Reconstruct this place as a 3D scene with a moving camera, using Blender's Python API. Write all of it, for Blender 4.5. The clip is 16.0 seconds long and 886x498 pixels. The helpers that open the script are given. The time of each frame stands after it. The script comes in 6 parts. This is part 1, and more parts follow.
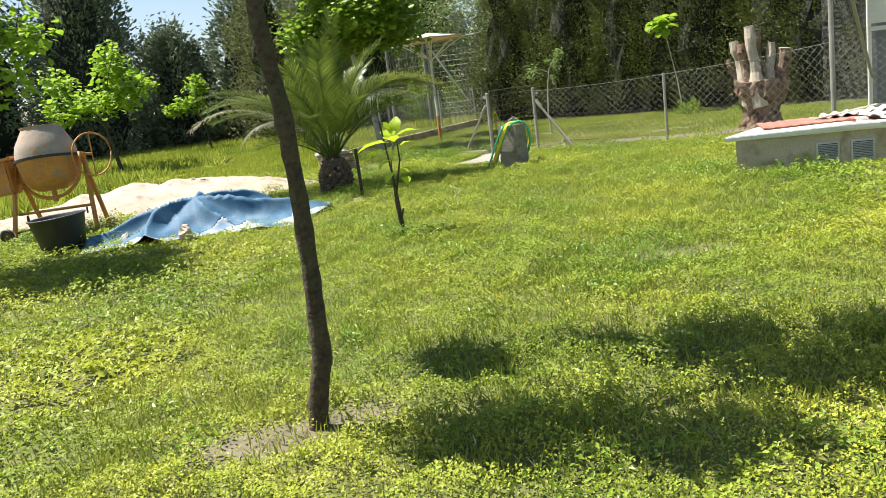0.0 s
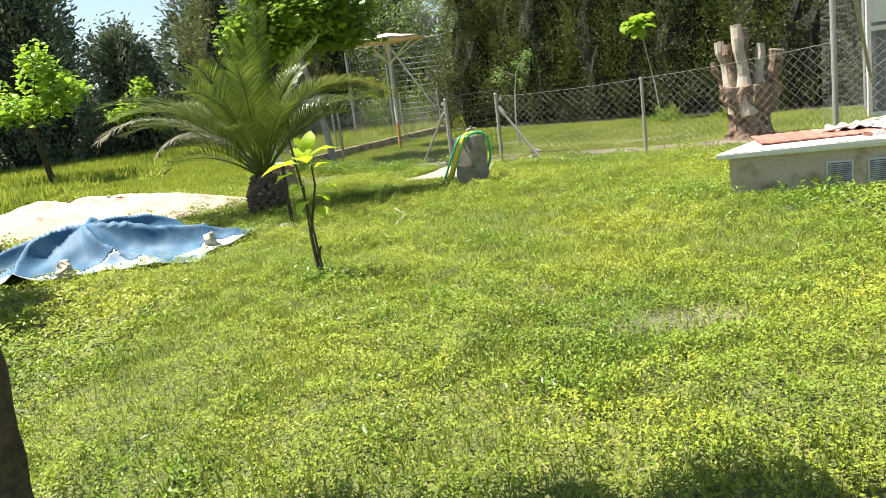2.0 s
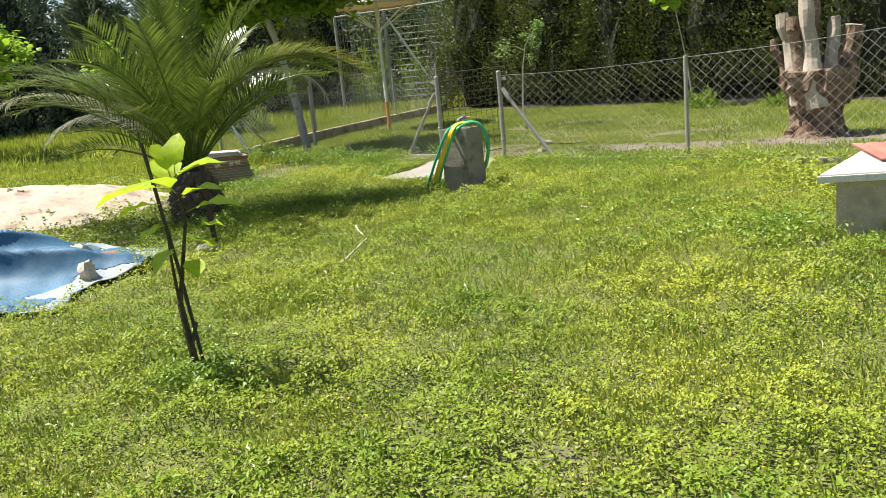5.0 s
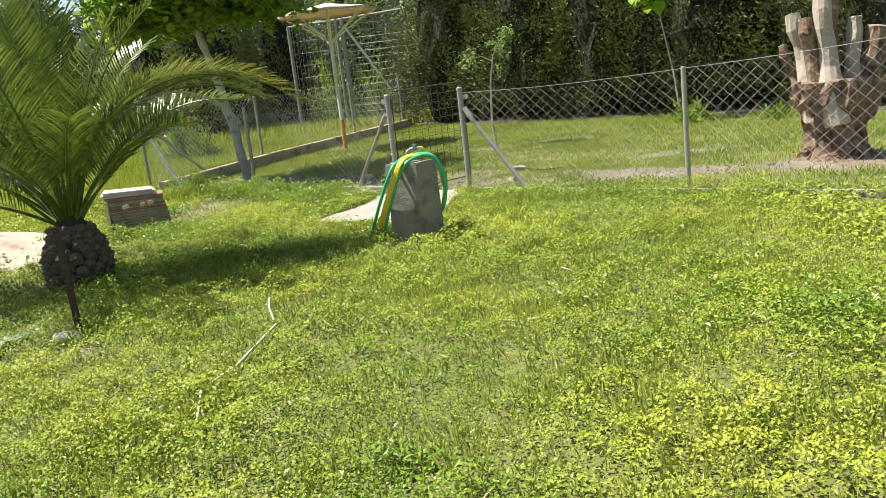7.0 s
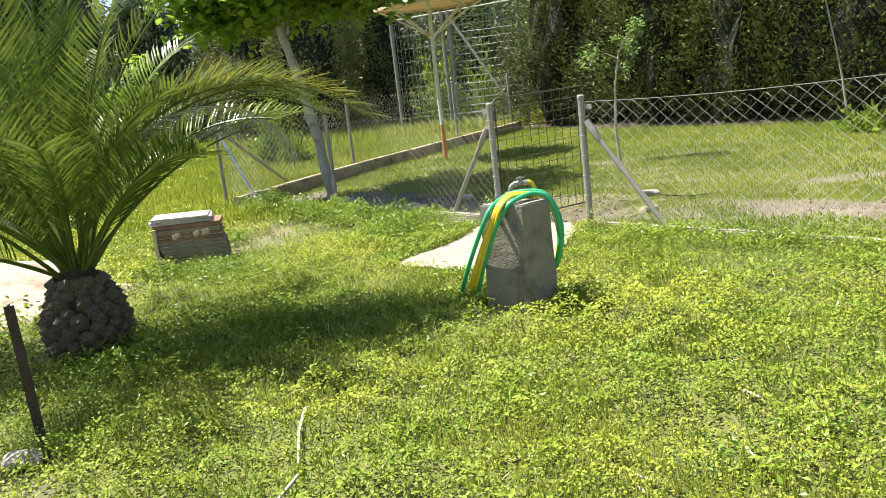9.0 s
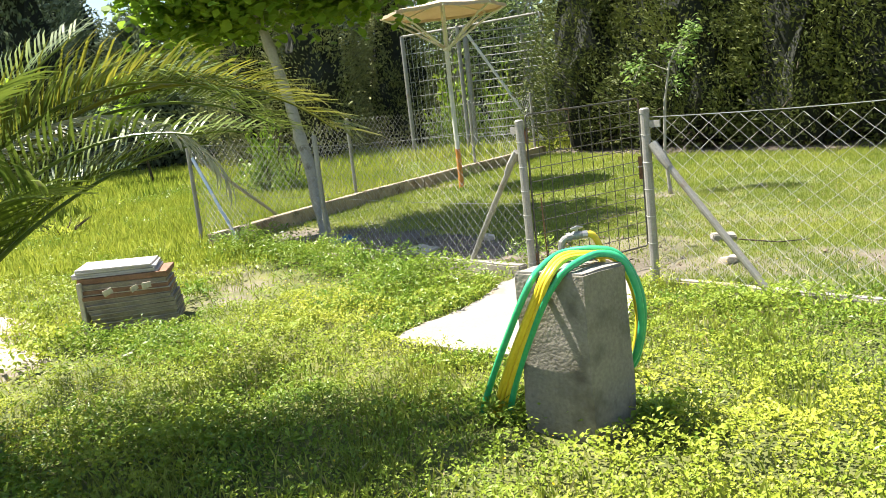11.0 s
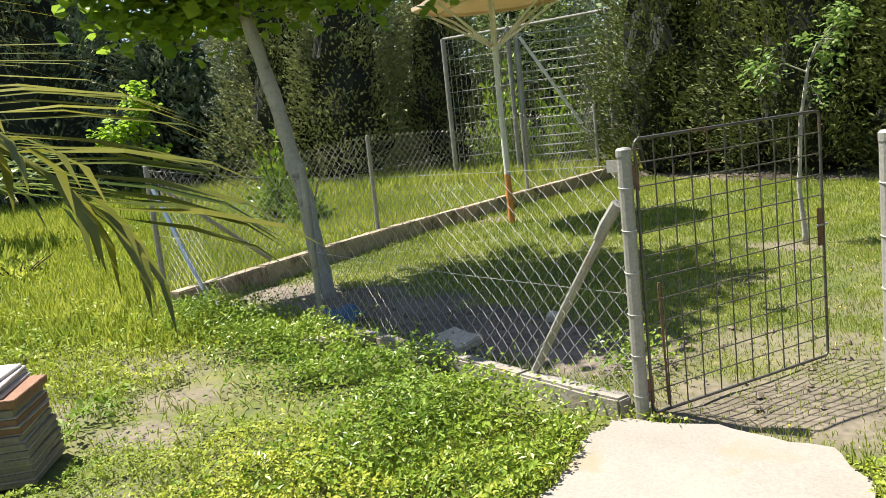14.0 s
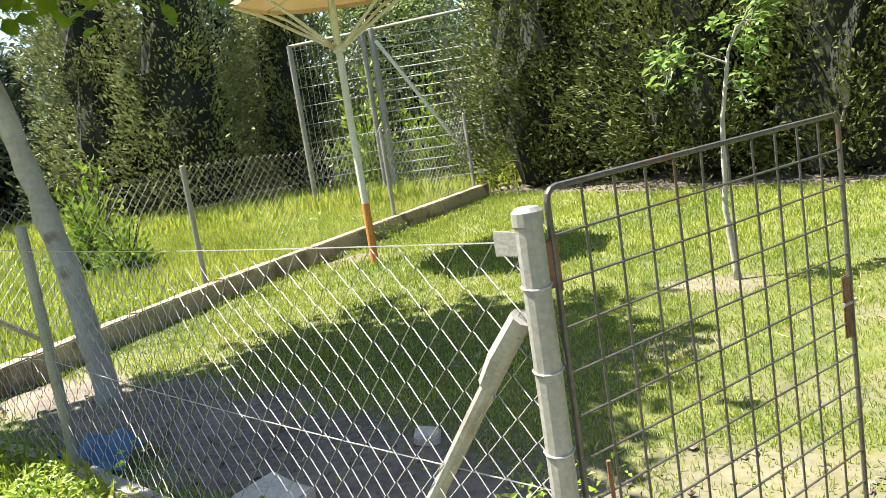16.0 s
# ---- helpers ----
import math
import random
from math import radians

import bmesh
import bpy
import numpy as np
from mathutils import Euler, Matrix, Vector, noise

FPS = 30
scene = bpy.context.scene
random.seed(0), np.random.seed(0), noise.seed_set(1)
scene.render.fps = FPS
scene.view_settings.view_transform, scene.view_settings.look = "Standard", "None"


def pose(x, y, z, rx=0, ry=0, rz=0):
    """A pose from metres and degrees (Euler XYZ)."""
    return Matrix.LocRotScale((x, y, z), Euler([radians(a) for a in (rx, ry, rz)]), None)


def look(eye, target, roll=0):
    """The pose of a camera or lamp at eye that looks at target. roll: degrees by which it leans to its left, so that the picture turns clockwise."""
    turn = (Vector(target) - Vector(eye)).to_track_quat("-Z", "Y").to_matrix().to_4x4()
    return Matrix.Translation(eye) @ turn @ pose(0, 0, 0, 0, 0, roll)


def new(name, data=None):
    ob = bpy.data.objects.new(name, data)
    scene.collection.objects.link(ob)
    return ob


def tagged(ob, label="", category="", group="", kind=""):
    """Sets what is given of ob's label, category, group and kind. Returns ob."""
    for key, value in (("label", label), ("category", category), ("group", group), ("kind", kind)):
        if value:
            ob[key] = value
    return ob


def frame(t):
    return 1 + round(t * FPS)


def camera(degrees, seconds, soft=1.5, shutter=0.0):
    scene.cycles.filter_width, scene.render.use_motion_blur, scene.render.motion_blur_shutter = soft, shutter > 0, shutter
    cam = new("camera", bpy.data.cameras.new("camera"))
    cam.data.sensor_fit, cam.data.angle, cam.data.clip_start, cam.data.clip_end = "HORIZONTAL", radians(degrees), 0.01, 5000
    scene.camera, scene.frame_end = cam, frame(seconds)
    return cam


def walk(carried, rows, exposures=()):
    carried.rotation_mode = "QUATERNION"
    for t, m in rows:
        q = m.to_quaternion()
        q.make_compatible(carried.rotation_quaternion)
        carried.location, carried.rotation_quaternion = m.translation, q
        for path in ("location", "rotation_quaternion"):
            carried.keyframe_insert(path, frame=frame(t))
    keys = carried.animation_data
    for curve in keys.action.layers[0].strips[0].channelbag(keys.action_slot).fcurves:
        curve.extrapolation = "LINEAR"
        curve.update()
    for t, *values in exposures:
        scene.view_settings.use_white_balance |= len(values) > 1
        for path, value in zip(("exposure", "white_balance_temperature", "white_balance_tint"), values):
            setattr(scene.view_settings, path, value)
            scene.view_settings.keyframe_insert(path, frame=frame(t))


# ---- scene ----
PATH = [
    (0, (1.274, -4.013, 1.318), (1.02, -2.063, 0.952), -7.1),
    (0.5, (1.395, -3.564, 1.31), (1.208, -1.607, 0.938), -6.9),
    (1, (1.414, -3.11, 1.287), (1.212, -1.154, 0.922), -6.4),
    (1.5, (1.416, -2.635, 1.292), (1.226, -0.676, 0.932), -7.4),
    (2, (1.512, -2.134, 1.319), (1.316, -0.177, 0.954), -7.0),
    (2.5, (1.46, -1.668, 1.31), (1.252, 0.286, 0.935), -6.2),
    (3, (1.48, -1.181, 1.289), (1.304, 0.772, 0.9), -6.3),
    (3.2, (1.537, -0.976, 1.293), (1.368, 0.979, 0.911), -5.9),
    (5.3, (1.557, 1.024, 1.399), (1.345, 2.966, 0.969), -5.6),
    (5.5, (1.556, 1.225, 1.421), (1.356, 3.168, 0.992), -5.9),
    (6, (1.671, 1.695, 1.414), (1.515, 3.643, 0.989), -6.2),
    (6.5, (1.725, 2.175, 1.433), (1.563, 4.122, 1.005), -6.4),
    (7, (1.685, 2.687, 1.439), (1.53, 4.637, 1.025), -6.6),
    (7.5, (1.782, 3.189, 1.521), (1.555, 5.132, 1.106), -4.0),
    (8, (1.655, 3.694, 1.505), (1.261, 5.611, 1.091), -5.3),
    (8.5, (1.546, 4.155, 1.522), (1.15, 6.07, 1.103), -6.7),
    (9, (1.538, 4.72, 1.553), (1.12, 6.634, 1.154), -6.7),
    (9.2, (1.513, 4.925, 1.557), (1.092, 6.837, 1.149), -6.8),
    (11.3, (1.112, 7.023, 1.425), (0.643, 8.941, 1.103), -6.4),
    (11.5, (1.098, 7.235, 1.435), (0.573, 9.139, 1.123), -6.6),
    (12, (0.969, 7.678, 1.449), (0.334, 9.549, 1.138), -7.1),
    (12.5, (0.844, 8.084, 1.442), (0.195, 9.949, 1.12), -7.7),
    (13, (0.794, 8.598, 1.499), (0.135, 10.464, 1.211), -6.8),
    (13.5, (0.648, 9.032, 1.476), (0.004, 10.904, 1.191), -6.6),
    (14, (0.556, 9.459, 1.469), (0.001, 11.358, 1.176), -6.2),
    (14.5, (0.491, 9.957, 1.501), (-0.052, 11.86, 1.213), -6.6),
    (15, (0.355, 10.365, 1.5), (-0.121, 12.287, 1.216), -9.1),
    (15.5, (0.384, 10.93, 1.494), (-0.01, 12.87, 1.207), -9.0),
    (16, (0.399, 11.427, 1.506), (0.132, 13.386, 1.202), -8.8),
]
cam = camera(57.5, 16.0, 0.7)
walk(cam, [(t, look(eye, target, roll)) for t, eye, target, roll in PATH], [(0.0, 1.28), (1.0, 1.48), (2.0, 1.48), (3.0, 1.27), (5.5, 1.16), (7.0, 1.30), (9.0, 1.50), (11.5, 1.76), (12.5, 1.66), (13.5, 1.32), (14.5, 1.38), (15.0, 1.68), (16.0, 2.0)])

# ---- light ----
TO_SUN = Vector((-0.53, 0.13, 1.0)).normalized()
world = bpy.data.worlds.new("sky")
scene.world = world
world.use_nodes = True
wn = world.node_tree.nodes
sky = wn.new("ShaderNodeTexSky")
sky.sky_type = "NISHITA"
sky.sun_disc = False
sky.sun_elevation = math.asin(TO_SUN.z)
sky.sun_rotation = math.atan2(TO_SUN.x, TO_SUN.y)
wn["Background"].inputs[1].default_value = 0.065
world.node_tree.links.new(sky.outputs[0], wn["Background"].inputs[0])
sun = new("sun", bpy.data.lights.new("sun", "SUN"))
sun.data.energy, sun.data.angle, sun.data.color = 5.0, radians(0.53), (1.0, 0.95, 0.86)
sun.matrix_world = look(TO_SUN * 60, (0, 0, 0))


# ---- materials ----
def surface(name, dark, light, scale=3.0, fine=45.0, rough=0.8, metal=0.0, bump=0.25, thin=0.0, island=0.0, patch=1.0, stain=None, stain_at=0.6):
    """Two scales of noise between two colours, with fine relief; leaves let light through and vary leaf by leaf."""
    m = bpy.data.materials.new(name)
    m.use_nodes = True
    n, l = m.node_tree.nodes, m.node_tree.links
    bsdf = n["Principled BSDF"]
    tc = n.new("ShaderNodeTexCoord")
    big, small = n.new("ShaderNodeTexNoise"), n.new("ShaderNodeTexNoise")
    big.inputs["Scale"].default_value, small.inputs["Scale"].default_value = scale, fine
    big.inputs["Detail"].default_value, small.inputs["Detail"].default_value = 4, 3
    for t in (big, small):
        l.new(tc.outputs["Object"], t.inputs["Vector"])
    f = n.new("ShaderNodeMath")
    f.operation = "MULTIPLY_ADD"
    l.new(big.outputs[0], f.inputs[0])
    f.inputs[1].default_value = patch
    l.new(small.outputs[0], f.inputs[2])
    last = f
    if island:
        geo = n.new("ShaderNodeNewGeometry")
        g = n.new("ShaderNodeMath")
        g.operation = "MULTIPLY_ADD"
        l.new(geo.outputs["Random Per Island"], g.inputs[0])
        g.inputs[1].default_value = island
        l.new(f.outputs[0], g.inputs[2])
        last = g
    rng = n.new("ShaderNodeMapRange")
    mean, span = 0.5 * patch + 0.5 + 0.5 * island, 0.38 + 0.4 * island + 0.12 * (patch - 1)
    rng.inputs[1].default_value, rng.inputs[2].default_value = mean - span, mean + span
    l.new(last.outputs[0], rng.inputs[0])
    mix = n.new("ShaderNodeMix")
    mix.data_type = "RGBA"
    l.new(rng.outputs[0], mix.inputs[0])
    mix.inputs[6].default_value, mix.inputs[7].default_value = (*dark, 1), (*light, 1)
    col = mix.outputs[2]
    if stain:
        sn = n.new("ShaderNodeTexNoise")
        sn.inputs["Scale"].default_value, sn.inputs["Detail"].default_value = scale * 1.7, 6
        l.new(tc.outputs["Object"], sn.inputs["Vector"])
        sr = n.new("ShaderNodeMapRange")
        sr.inputs[1].default_value, sr.inputs[2].default_value = stain_at - 0.06, stain_at + 0.08
        l.new(sn.outputs[0], sr.inputs[0])
        sm = n.new("ShaderNodeMix")
        sm.data_type = "RGBA"
        l.new(sr.outputs[0], sm.inputs[0])
        l.new(col, sm.inputs[6])
        sm.inputs[7].default_value = (*stain, 1)
        col = sm.outputs[2]
    l.new(col, bsdf.inputs["Base Color"])
    bsdf.inputs["Roughness"].default_value, bsdf.inputs["Metallic"].default_value = rough, metal
    if bump:
        b = n.new("ShaderNodeBump")
        b.inputs["Strength"].default_value, b.inputs["Distance"].default_value = bump, 0.01
        l.new(small.outputs[0], b.inputs["Height"])
        l.new(b.outputs[0], bsdf.inputs["Normal"])
    if thin:
        bsdf.inputs["Specular IOR Level"].default_value = 0.28
        tr = n.new("ShaderNodeBsdfTranslucent")
        l.new(col, tr.inputs["Color"])
        ms = n.new("ShaderNodeMixShader")
        ms.inputs[0].default_value = thin
        l.new(bsdf.outputs[0], ms.inputs[1])
        l.new(tr.outputs[0], ms.inputs[2])
        l.new(ms.outputs[0], n["Material Output"].inputs["Surface"])
    return m


LAWN = surface("lawn_leaf", (0.105, 0.21, 0.014), (0.44, 0.46, 0.052), 0.55, 7.0, 0.5, bump=0, thin=0.32, island=0.15, patch=2.6)
LUSH = surface("lush_weed_leaf", (0.075, 0.17, 0.016), (0.345, 0.43, 0.055), 1.2, 6.0, 0.36, bump=0, thin=0.3, island=0.7, patch=1.5)
FINE = surface("fine_grass_blade", (0.15, 0.25, 0.03), (0.54, 0.54, 0.12), 0.7, 5.0, 0.4, bump=0, thin=0.28, island=0.8, patch=1.8)
PEN_GRASS = surface("enclosure_grass_blade", (0.14, 0.235, 0.03), (0.52, 0.54, 0.11), 0.6, 5.0, 0.4, bump=0, thin=0.3, island=0.7, patch=1.8)
MEADOW = surface("meadow_blade", (0.19, 0.28, 0.03), (0.60, 0.61, 0.11), 0.4, 3.0, 0.55, bump=0, thin=0.38, island=0.7, patch=1.6)
PETAL = surface("yellow_petal", (0.55, 0.40, 0.01), (0.8, 0.62, 0.03), 4, 20, 0.6, bump=0, thin=0.3)
STRAW = surface("dry_stalk", (0.32, 0.24, 0.11), (0.6, 0.5, 0.3), 4, 30, 0.8, bump=0, island=0.4)
SAND = surface("pale_sand", (0.29, 0.235, 0.18), (0.46, 0.395, 0.315), 2.2, 30, 0.95, bump=0.9, stain=(0.24, 0.18, 0.13), stain_at=0.62)
CONCRETE = surface("grey_concrete", (0.27, 0.235, 0.18), (0.46, 0.41, 0.325), 2.5, 70, 0.9, bump=0.35, stain=(0.19, 0.16, 0.12), stain_at=0.62)
KERB = surface("tan_kerb_concrete", (0.25, 0.19, 0.125), (0.43, 0.36, 0.26), 2.5, 50, 0.95, bump=0.5, stain=(0.15, 0.12, 0.075), stain_at=0.58)
PALE_CONCRETE = surface("pale_concrete", (0.215, 0.192, 0.162), (0.31, 0.285, 0.245), 2.2, 70, 0.92, bump=0.35, stain=(0.27, 0.22, 0.155), stain_at=0.64)
WHITE_SLAB = surface("whitewashed_slab", (0.60, 0.57, 0.51), (0.80, 0.77, 0.71), 3, 60, 0.85, bump=0.25, stain=(0.42, 0.36, 0.28), stain_at=0.66)
RED_SHEET = surface("red_clay_sheet", (0.27, 0.095, 0.065), (0.40, 0.175, 0.125), 3, 50, 0.85, bump=0.25, stain=(0.42, 0.28, 0.21), stain_at=0.66)
GREY_SHEET = surface("grey_fibre_sheet", (0.38, 0.38, 0.36), (0.58, 0.57, 0.54), 3, 50, 0.8, bump=0.25)
GALV = surface("galvanised_steel", (0.23, 0.22, 0.195), (0.38, 0.36, 0.325), 5, 80, 0.6, 0.3, 0.15, stain=(0.24, 0.18, 0.13), stain_at=0.66)
WIRE = surface("fence_wire", (0.33, 0.32, 0.30), (0.50, 0.485, 0.455), 6, 90, 0.5, 0.3, 0.0)
GATE_STEEL = surface("dull_gate_steel", (0.06, 0.055, 0.045), (0.15, 0.14, 0.12), 3, 60, 0.5, 0.4, 0.1, stain=(0.14, 0.07, 0.035), stain_at=0.66)
RUST = surface("rusty_steel", (0.10, 0.05, 0.025), (0.26, 0.14, 0.07), 6, 60, 0.85, 0.1, 0.3)
DARK_RUST = surface("dark_rusty_stake", (0.030, 0.021, 0.015), (0.075, 0.050, 0.033), 6, 60, 0.85, 0.1, 0.3)
BLUE_STEEL = surface("blue_painted_steel", (0.17, 0.25, 0.40), (0.34, 0.42, 0.54), 4, 60, 0.6, 0.1, 0.1, stain=(0.5, 0.48, 0.45), stain_at=0.6)
WHITE_PAINT = surface("weathered_white_paint", (0.60, 0.57, 0.50), (0.78, 0.75, 0.69), 4, 60, 0.6, 0, 0.1, stain=(0.45, 0.32, 0.2), stain_at=0.66)
ORANGE_PAINT = surface("orange_rust_paint", (0.46, 0.16, 0.03), (0.68, 0.30, 0.08), 5, 60, 0.7, 0, 0.15)
CANOPY = surface("beige_canopy_cloth", (0.55, 0.43, 0.30), (0.74, 0.62, 0.47), 2, 80, 0.85, 0, 0.1, thin=0.25)
GREEN_HOSE = surface("green_hose_plastic", (0.02, 0.33, 0.13), (0.06, 0.46, 0.21), 4, 40, 0.35, 0, 0.05)
YELLOW_HOSE = surface("yellow_hose_plastic", (0.70, 0.50, 0.02), (0.85, 0.66, 0.07), 4, 40, 0.35, 0, 0.05)
PIPE_GREY = surface("grey_pipe", (0.20, 0.20, 0.19), (0.32, 0.31, 0.29), 6, 60, 0.5, 0.3, 0.1)
BRASS = surface("tap_metal", (0.42, 0.40, 0.36), (0.6, 0.58, 0.53), 6, 60, 0.35, 0.8, 0.1)
BARK = surface("brown_bark", (0.018, 0.012, 0.007), (0.105, 0.075, 0.042), 12, 45, 0.95, 0, 1.0, stain=(0.055, 0.058, 0.022), stain_at=0.58)
PALE_BARK = surface("pale_grey_bark", (0.30, 0.275, 0.225), (0.46, 0.43, 0.36), 4, 30, 0.9, 0, 0.4, stain=(0.19, 0.16, 0.12), stain_at=0.64)
STUMP_BARK = surface("peeled_stump_bark", (0.085, 0.05, 0.031), (0.30, 0.205, 0.14), 5, 28, 0.95, 0, 0.9, stain=(0.07, 0.036, 0.022), stain_at=0.56)
STUMP_WOOD = surface("grey_stub_wood", (0.30, 0.25, 0.19), (0.48, 0.41, 0.33), 4, 30, 0.9, 0, 0.5)
CUT_WOOD = surface("cut_wood_end", (0.22, 0.18, 0.14), (0.42, 0.37, 0.30), 9, 60, 0.9, 0, 0.3)
# near-black core, so the gaps between the paler leaf bases come out dark
PALM_CORE = surface("palm_trunk_fibre", (0.018, 0.012, 0.008), (0.06, 0.04, 0.025), 12, 50, 0.95, 0, 0.6)
PALM_BASE = surface("palm_leaf_base", (0.055, 0.038, 0.025), (0.185, 0.135, 0.088), 12, 50, 0.95, 0, 0.6)
FROND = surface("palm_frond_green", (0.02, 0.05, 0.009), (0.225, 0.285, 0.045), 2.0, 10, 0.33, bump=0, thin=0.25, island=0.6)
FROND_YELLOW = surface("palm_frond_yellowing", (0.035, 0.07, 0.011), (0.31, 0.285, 0.035), 2.0, 8, 0.38, bump=0, thin=0.4, island=0.6)
FROND_GREY = surface("palm_frond_dry_grey", (0.30, 0.29, 0.20), (0.62, 0.59, 0.47), 2.0, 10, 0.5, bump=0, thin=0.2, island=0.5)
FIG_LEAF = surface("lime_fig_leaf", (0.28, 0.42, 0.015), (0.52, 0.62, 0.04), 6.0, 30, 0.45, bump=0.1, thin=0.5)
PILLAR = surface("damp_grey_concrete", (0.17, 0.15, 0.118), (0.29, 0.26, 0.21), 3.0, 60, 0.92, bump=0.5, stain=(0.115, 0.098, 0.074), stain_at=0.60)
# base warmed to tan for light bounced off the lawn; stains are the cement's own
TANK_WALL = surface("bounce_warmed_cement_render", (0.34, 0.27, 0.185), (0.56, 0.475, 0.355), 2.2, 60, 0.92, bump=0.4, stain=(0.25, 0.195, 0.13), stain_at=0.58)
BIG_LEAF = surface("light_broad_leaf", (0.14, 0.28, 0.02), (0.40, 0.55, 0.05), 3.0, 12, 0.45, bump=0, thin=0.5, island=0.6)
TREE_LEAF = surface("plane_tree_leaf", (0.09, 0.20, 0.018), (0.33, 0.45, 0.05), 1.5, 8, 0.42, bump=0, thin=0.5, island=0.6)
APPLE_LEAF = surface("young_apple_leaf", (0.08, 0.17, 0.03), (0.26, 0.36, 0.09), 3, 12, 0.5, bump=0, thin=0.4, island=0.6)
CONIFER = surface("dark_cypress_spray", (0.018, 0.034, 0.010), (0.20, 0.225, 0.056), 0.8, 4, 0.7, bump=0, thin=0.12, island=0.6, patch=1.6)
# lighter copy of the cypress spray: sunlight is put into the leaf colour
SUNLIT_CYPRESS = surface("sunlit_cypress_spray", (0.034, 0.052, 0.02), (0.37, 0.385, 0.15), 0.8, 4, 0.7, bump=0, thin=0.15, island=0.6, patch=1.6)
# pine leaf colour lifted and blued: distance haze is mixed into it
PINE = surface("hazy_pine_spray", (0.035, 0.06, 0.036), (0.28, 0.33, 0.20), 0.7, 4, 0.65, bump=0, thin=0.18, island=0.6, patch=1.5)
POPLAR = surface("hazy_far_leaf", (0.09, 0.15, 0.04), (0.36, 0.43, 0.16), 0.8, 4, 0.6, bump=0, thin=0.3, island=0.6)
# near-black for the hull inside conifer crowns: shade put into its colour
CROWN_SHADE = surface("crown_inner_shade", (0.010, 0.012, 0.007), (0.028, 0.032, 0.016), 2, 12, 0.95, bump=0.5)
TARP = surface("blue_tarpaulin", (0.018, 0.075, 0.145), (0.05, 0.15, 0.25), 1.6, 40, 0.7, 0, 0.12, stain=(0.12, 0.21, 0.29), stain_at=0.64)
TARP_BACK = surface("grey_tarpaulin_back", (0.17, 0.20, 0.22), (0.34, 0.37, 0.38), 2.5, 40, 0.7, 0, 0.12, stain=(0.08, 0.16, 0.28), stain_at=0.58)
CLOD = surface("earth_clod", (0.11, 0.085, 0.06), (0.27, 0.22, 0.165), 5, 40, 0.97, 0, 0.5)
STONE = surface("pale_rubble", (0.36, 0.30, 0.23), (0.60, 0.54, 0.45), 5, 40, 0.95, 0, 0.5)
BRICKY = surface("broken_brick", (0.30, 0.15, 0.10), (0.46, 0.28, 0.20), 6, 40, 0.95, 0, 0.5)
MIXER_ORANGE = surface("worn_orange_paint", (0.40, 0.15, 0.035), (0.62, 0.28, 0.07), 5, 40, 0.65, 0.1, 0.2, stain=(0.30, 0.22, 0.16), stain_at=0.6)
MIXER_CEMENT = surface("cement_crusted_steel", (0.28, 0.23, 0.19), (0.45, 0.37, 0.31), 6, 40, 0.95, 0, 0.6, stain=(0.48, 0.25, 0.09), stain_at=0.62)
BLACK_RUBBER = surface("black_rubber", (0.012, 0.013, 0.013), (0.035, 0.036, 0.035), 5, 50, 0.55, 0, 0.1)
BLACK_PLASTIC = surface("black_plastic", (0.015, 0.014, 0.012), (0.04, 0.035, 0.03), 5, 50, 0.5, 0, 0.1)
TILE_GREY = surface("grey_brown_board", (0.17, 0.135, 0.10), (0.31, 0.26, 0.20), 7, 60, 0.9, 0, 0.3)
TILE_PALE = surface("pale_thin_board", (0.34, 0.29, 0.23), (0.50, 0.44, 0.36), 7, 60, 0.9, 0, 0.2)
TILE_BROWN = surface("brown_tile", (0.17, 0.085, 0.05), (0.28, 0.155, 0.095), 7, 60, 0.85, 0, 0.3)
TILE_WHITE = surface("off_white_tile", (0.42, 0.38, 0.37), (0.56, 0.51, 0.50), 7, 60, 0.6, 0, 0.1)
TWIG = surface("bleached_wood", (0.40, 0.34, 0.26), (0.62, 0.55, 0.45), 6, 50, 0.9, 0, 0.3)
VENT_GREY = surface("aluminium_vent", (0.42, 0.41, 0.39), (0.58, 0.57, 0.54), 5, 60, 0.5, 0.4, 0.1)
WALL_GREY = surface("grey_rendered_wall", (0.14, 0.14, 0.14), (0.21, 0.21, 0.205), 2, 60, 0.9, 0, 0.2)


# ---- shapes ----
ORIGIN = {}


def gz(x, y):
    """Height of the ground: a steady slight rise away from the start."""
    return -0.22 + 0.018 * min(max(y, -10.0), 40.0)


def gzn(x, y):
    return -0.22 + 0.018 * np.clip(y, -10.0, 40.0)


def thing(name, x, y, z, label, category, group="", kind=""):
    ob = new(name)
    ob.location = (x, y, z)
    ob.empty_display_size = 0.1
    ORIGIN[ob] = Vector((x, y, z))
    return tagged(ob, label, category, group, kind)


def finish(me, material):
    me.materials.append(material)
    me.update()


def part(name, bm, material, parent, label="", smooth=False):
    """Links a bmesh, built at its place in the world, as one mesh under a thing or a part."""
    o = ORIGIN[parent]
    bmesh.ops.translate(bm, verts=bm.verts, vec=-o)
    me = bpy.data.meshes.new(name)
    bm.to_mesh(me)
    bm.free()
    if smooth:
        me.polygons.foreach_set("use_smooth", [True] * len(me.polygons))
    finish(me, material)
    ob = new(name, me)
    ob.parent = parent
    ORIGIN[ob] = o
    return tagged(ob, label)


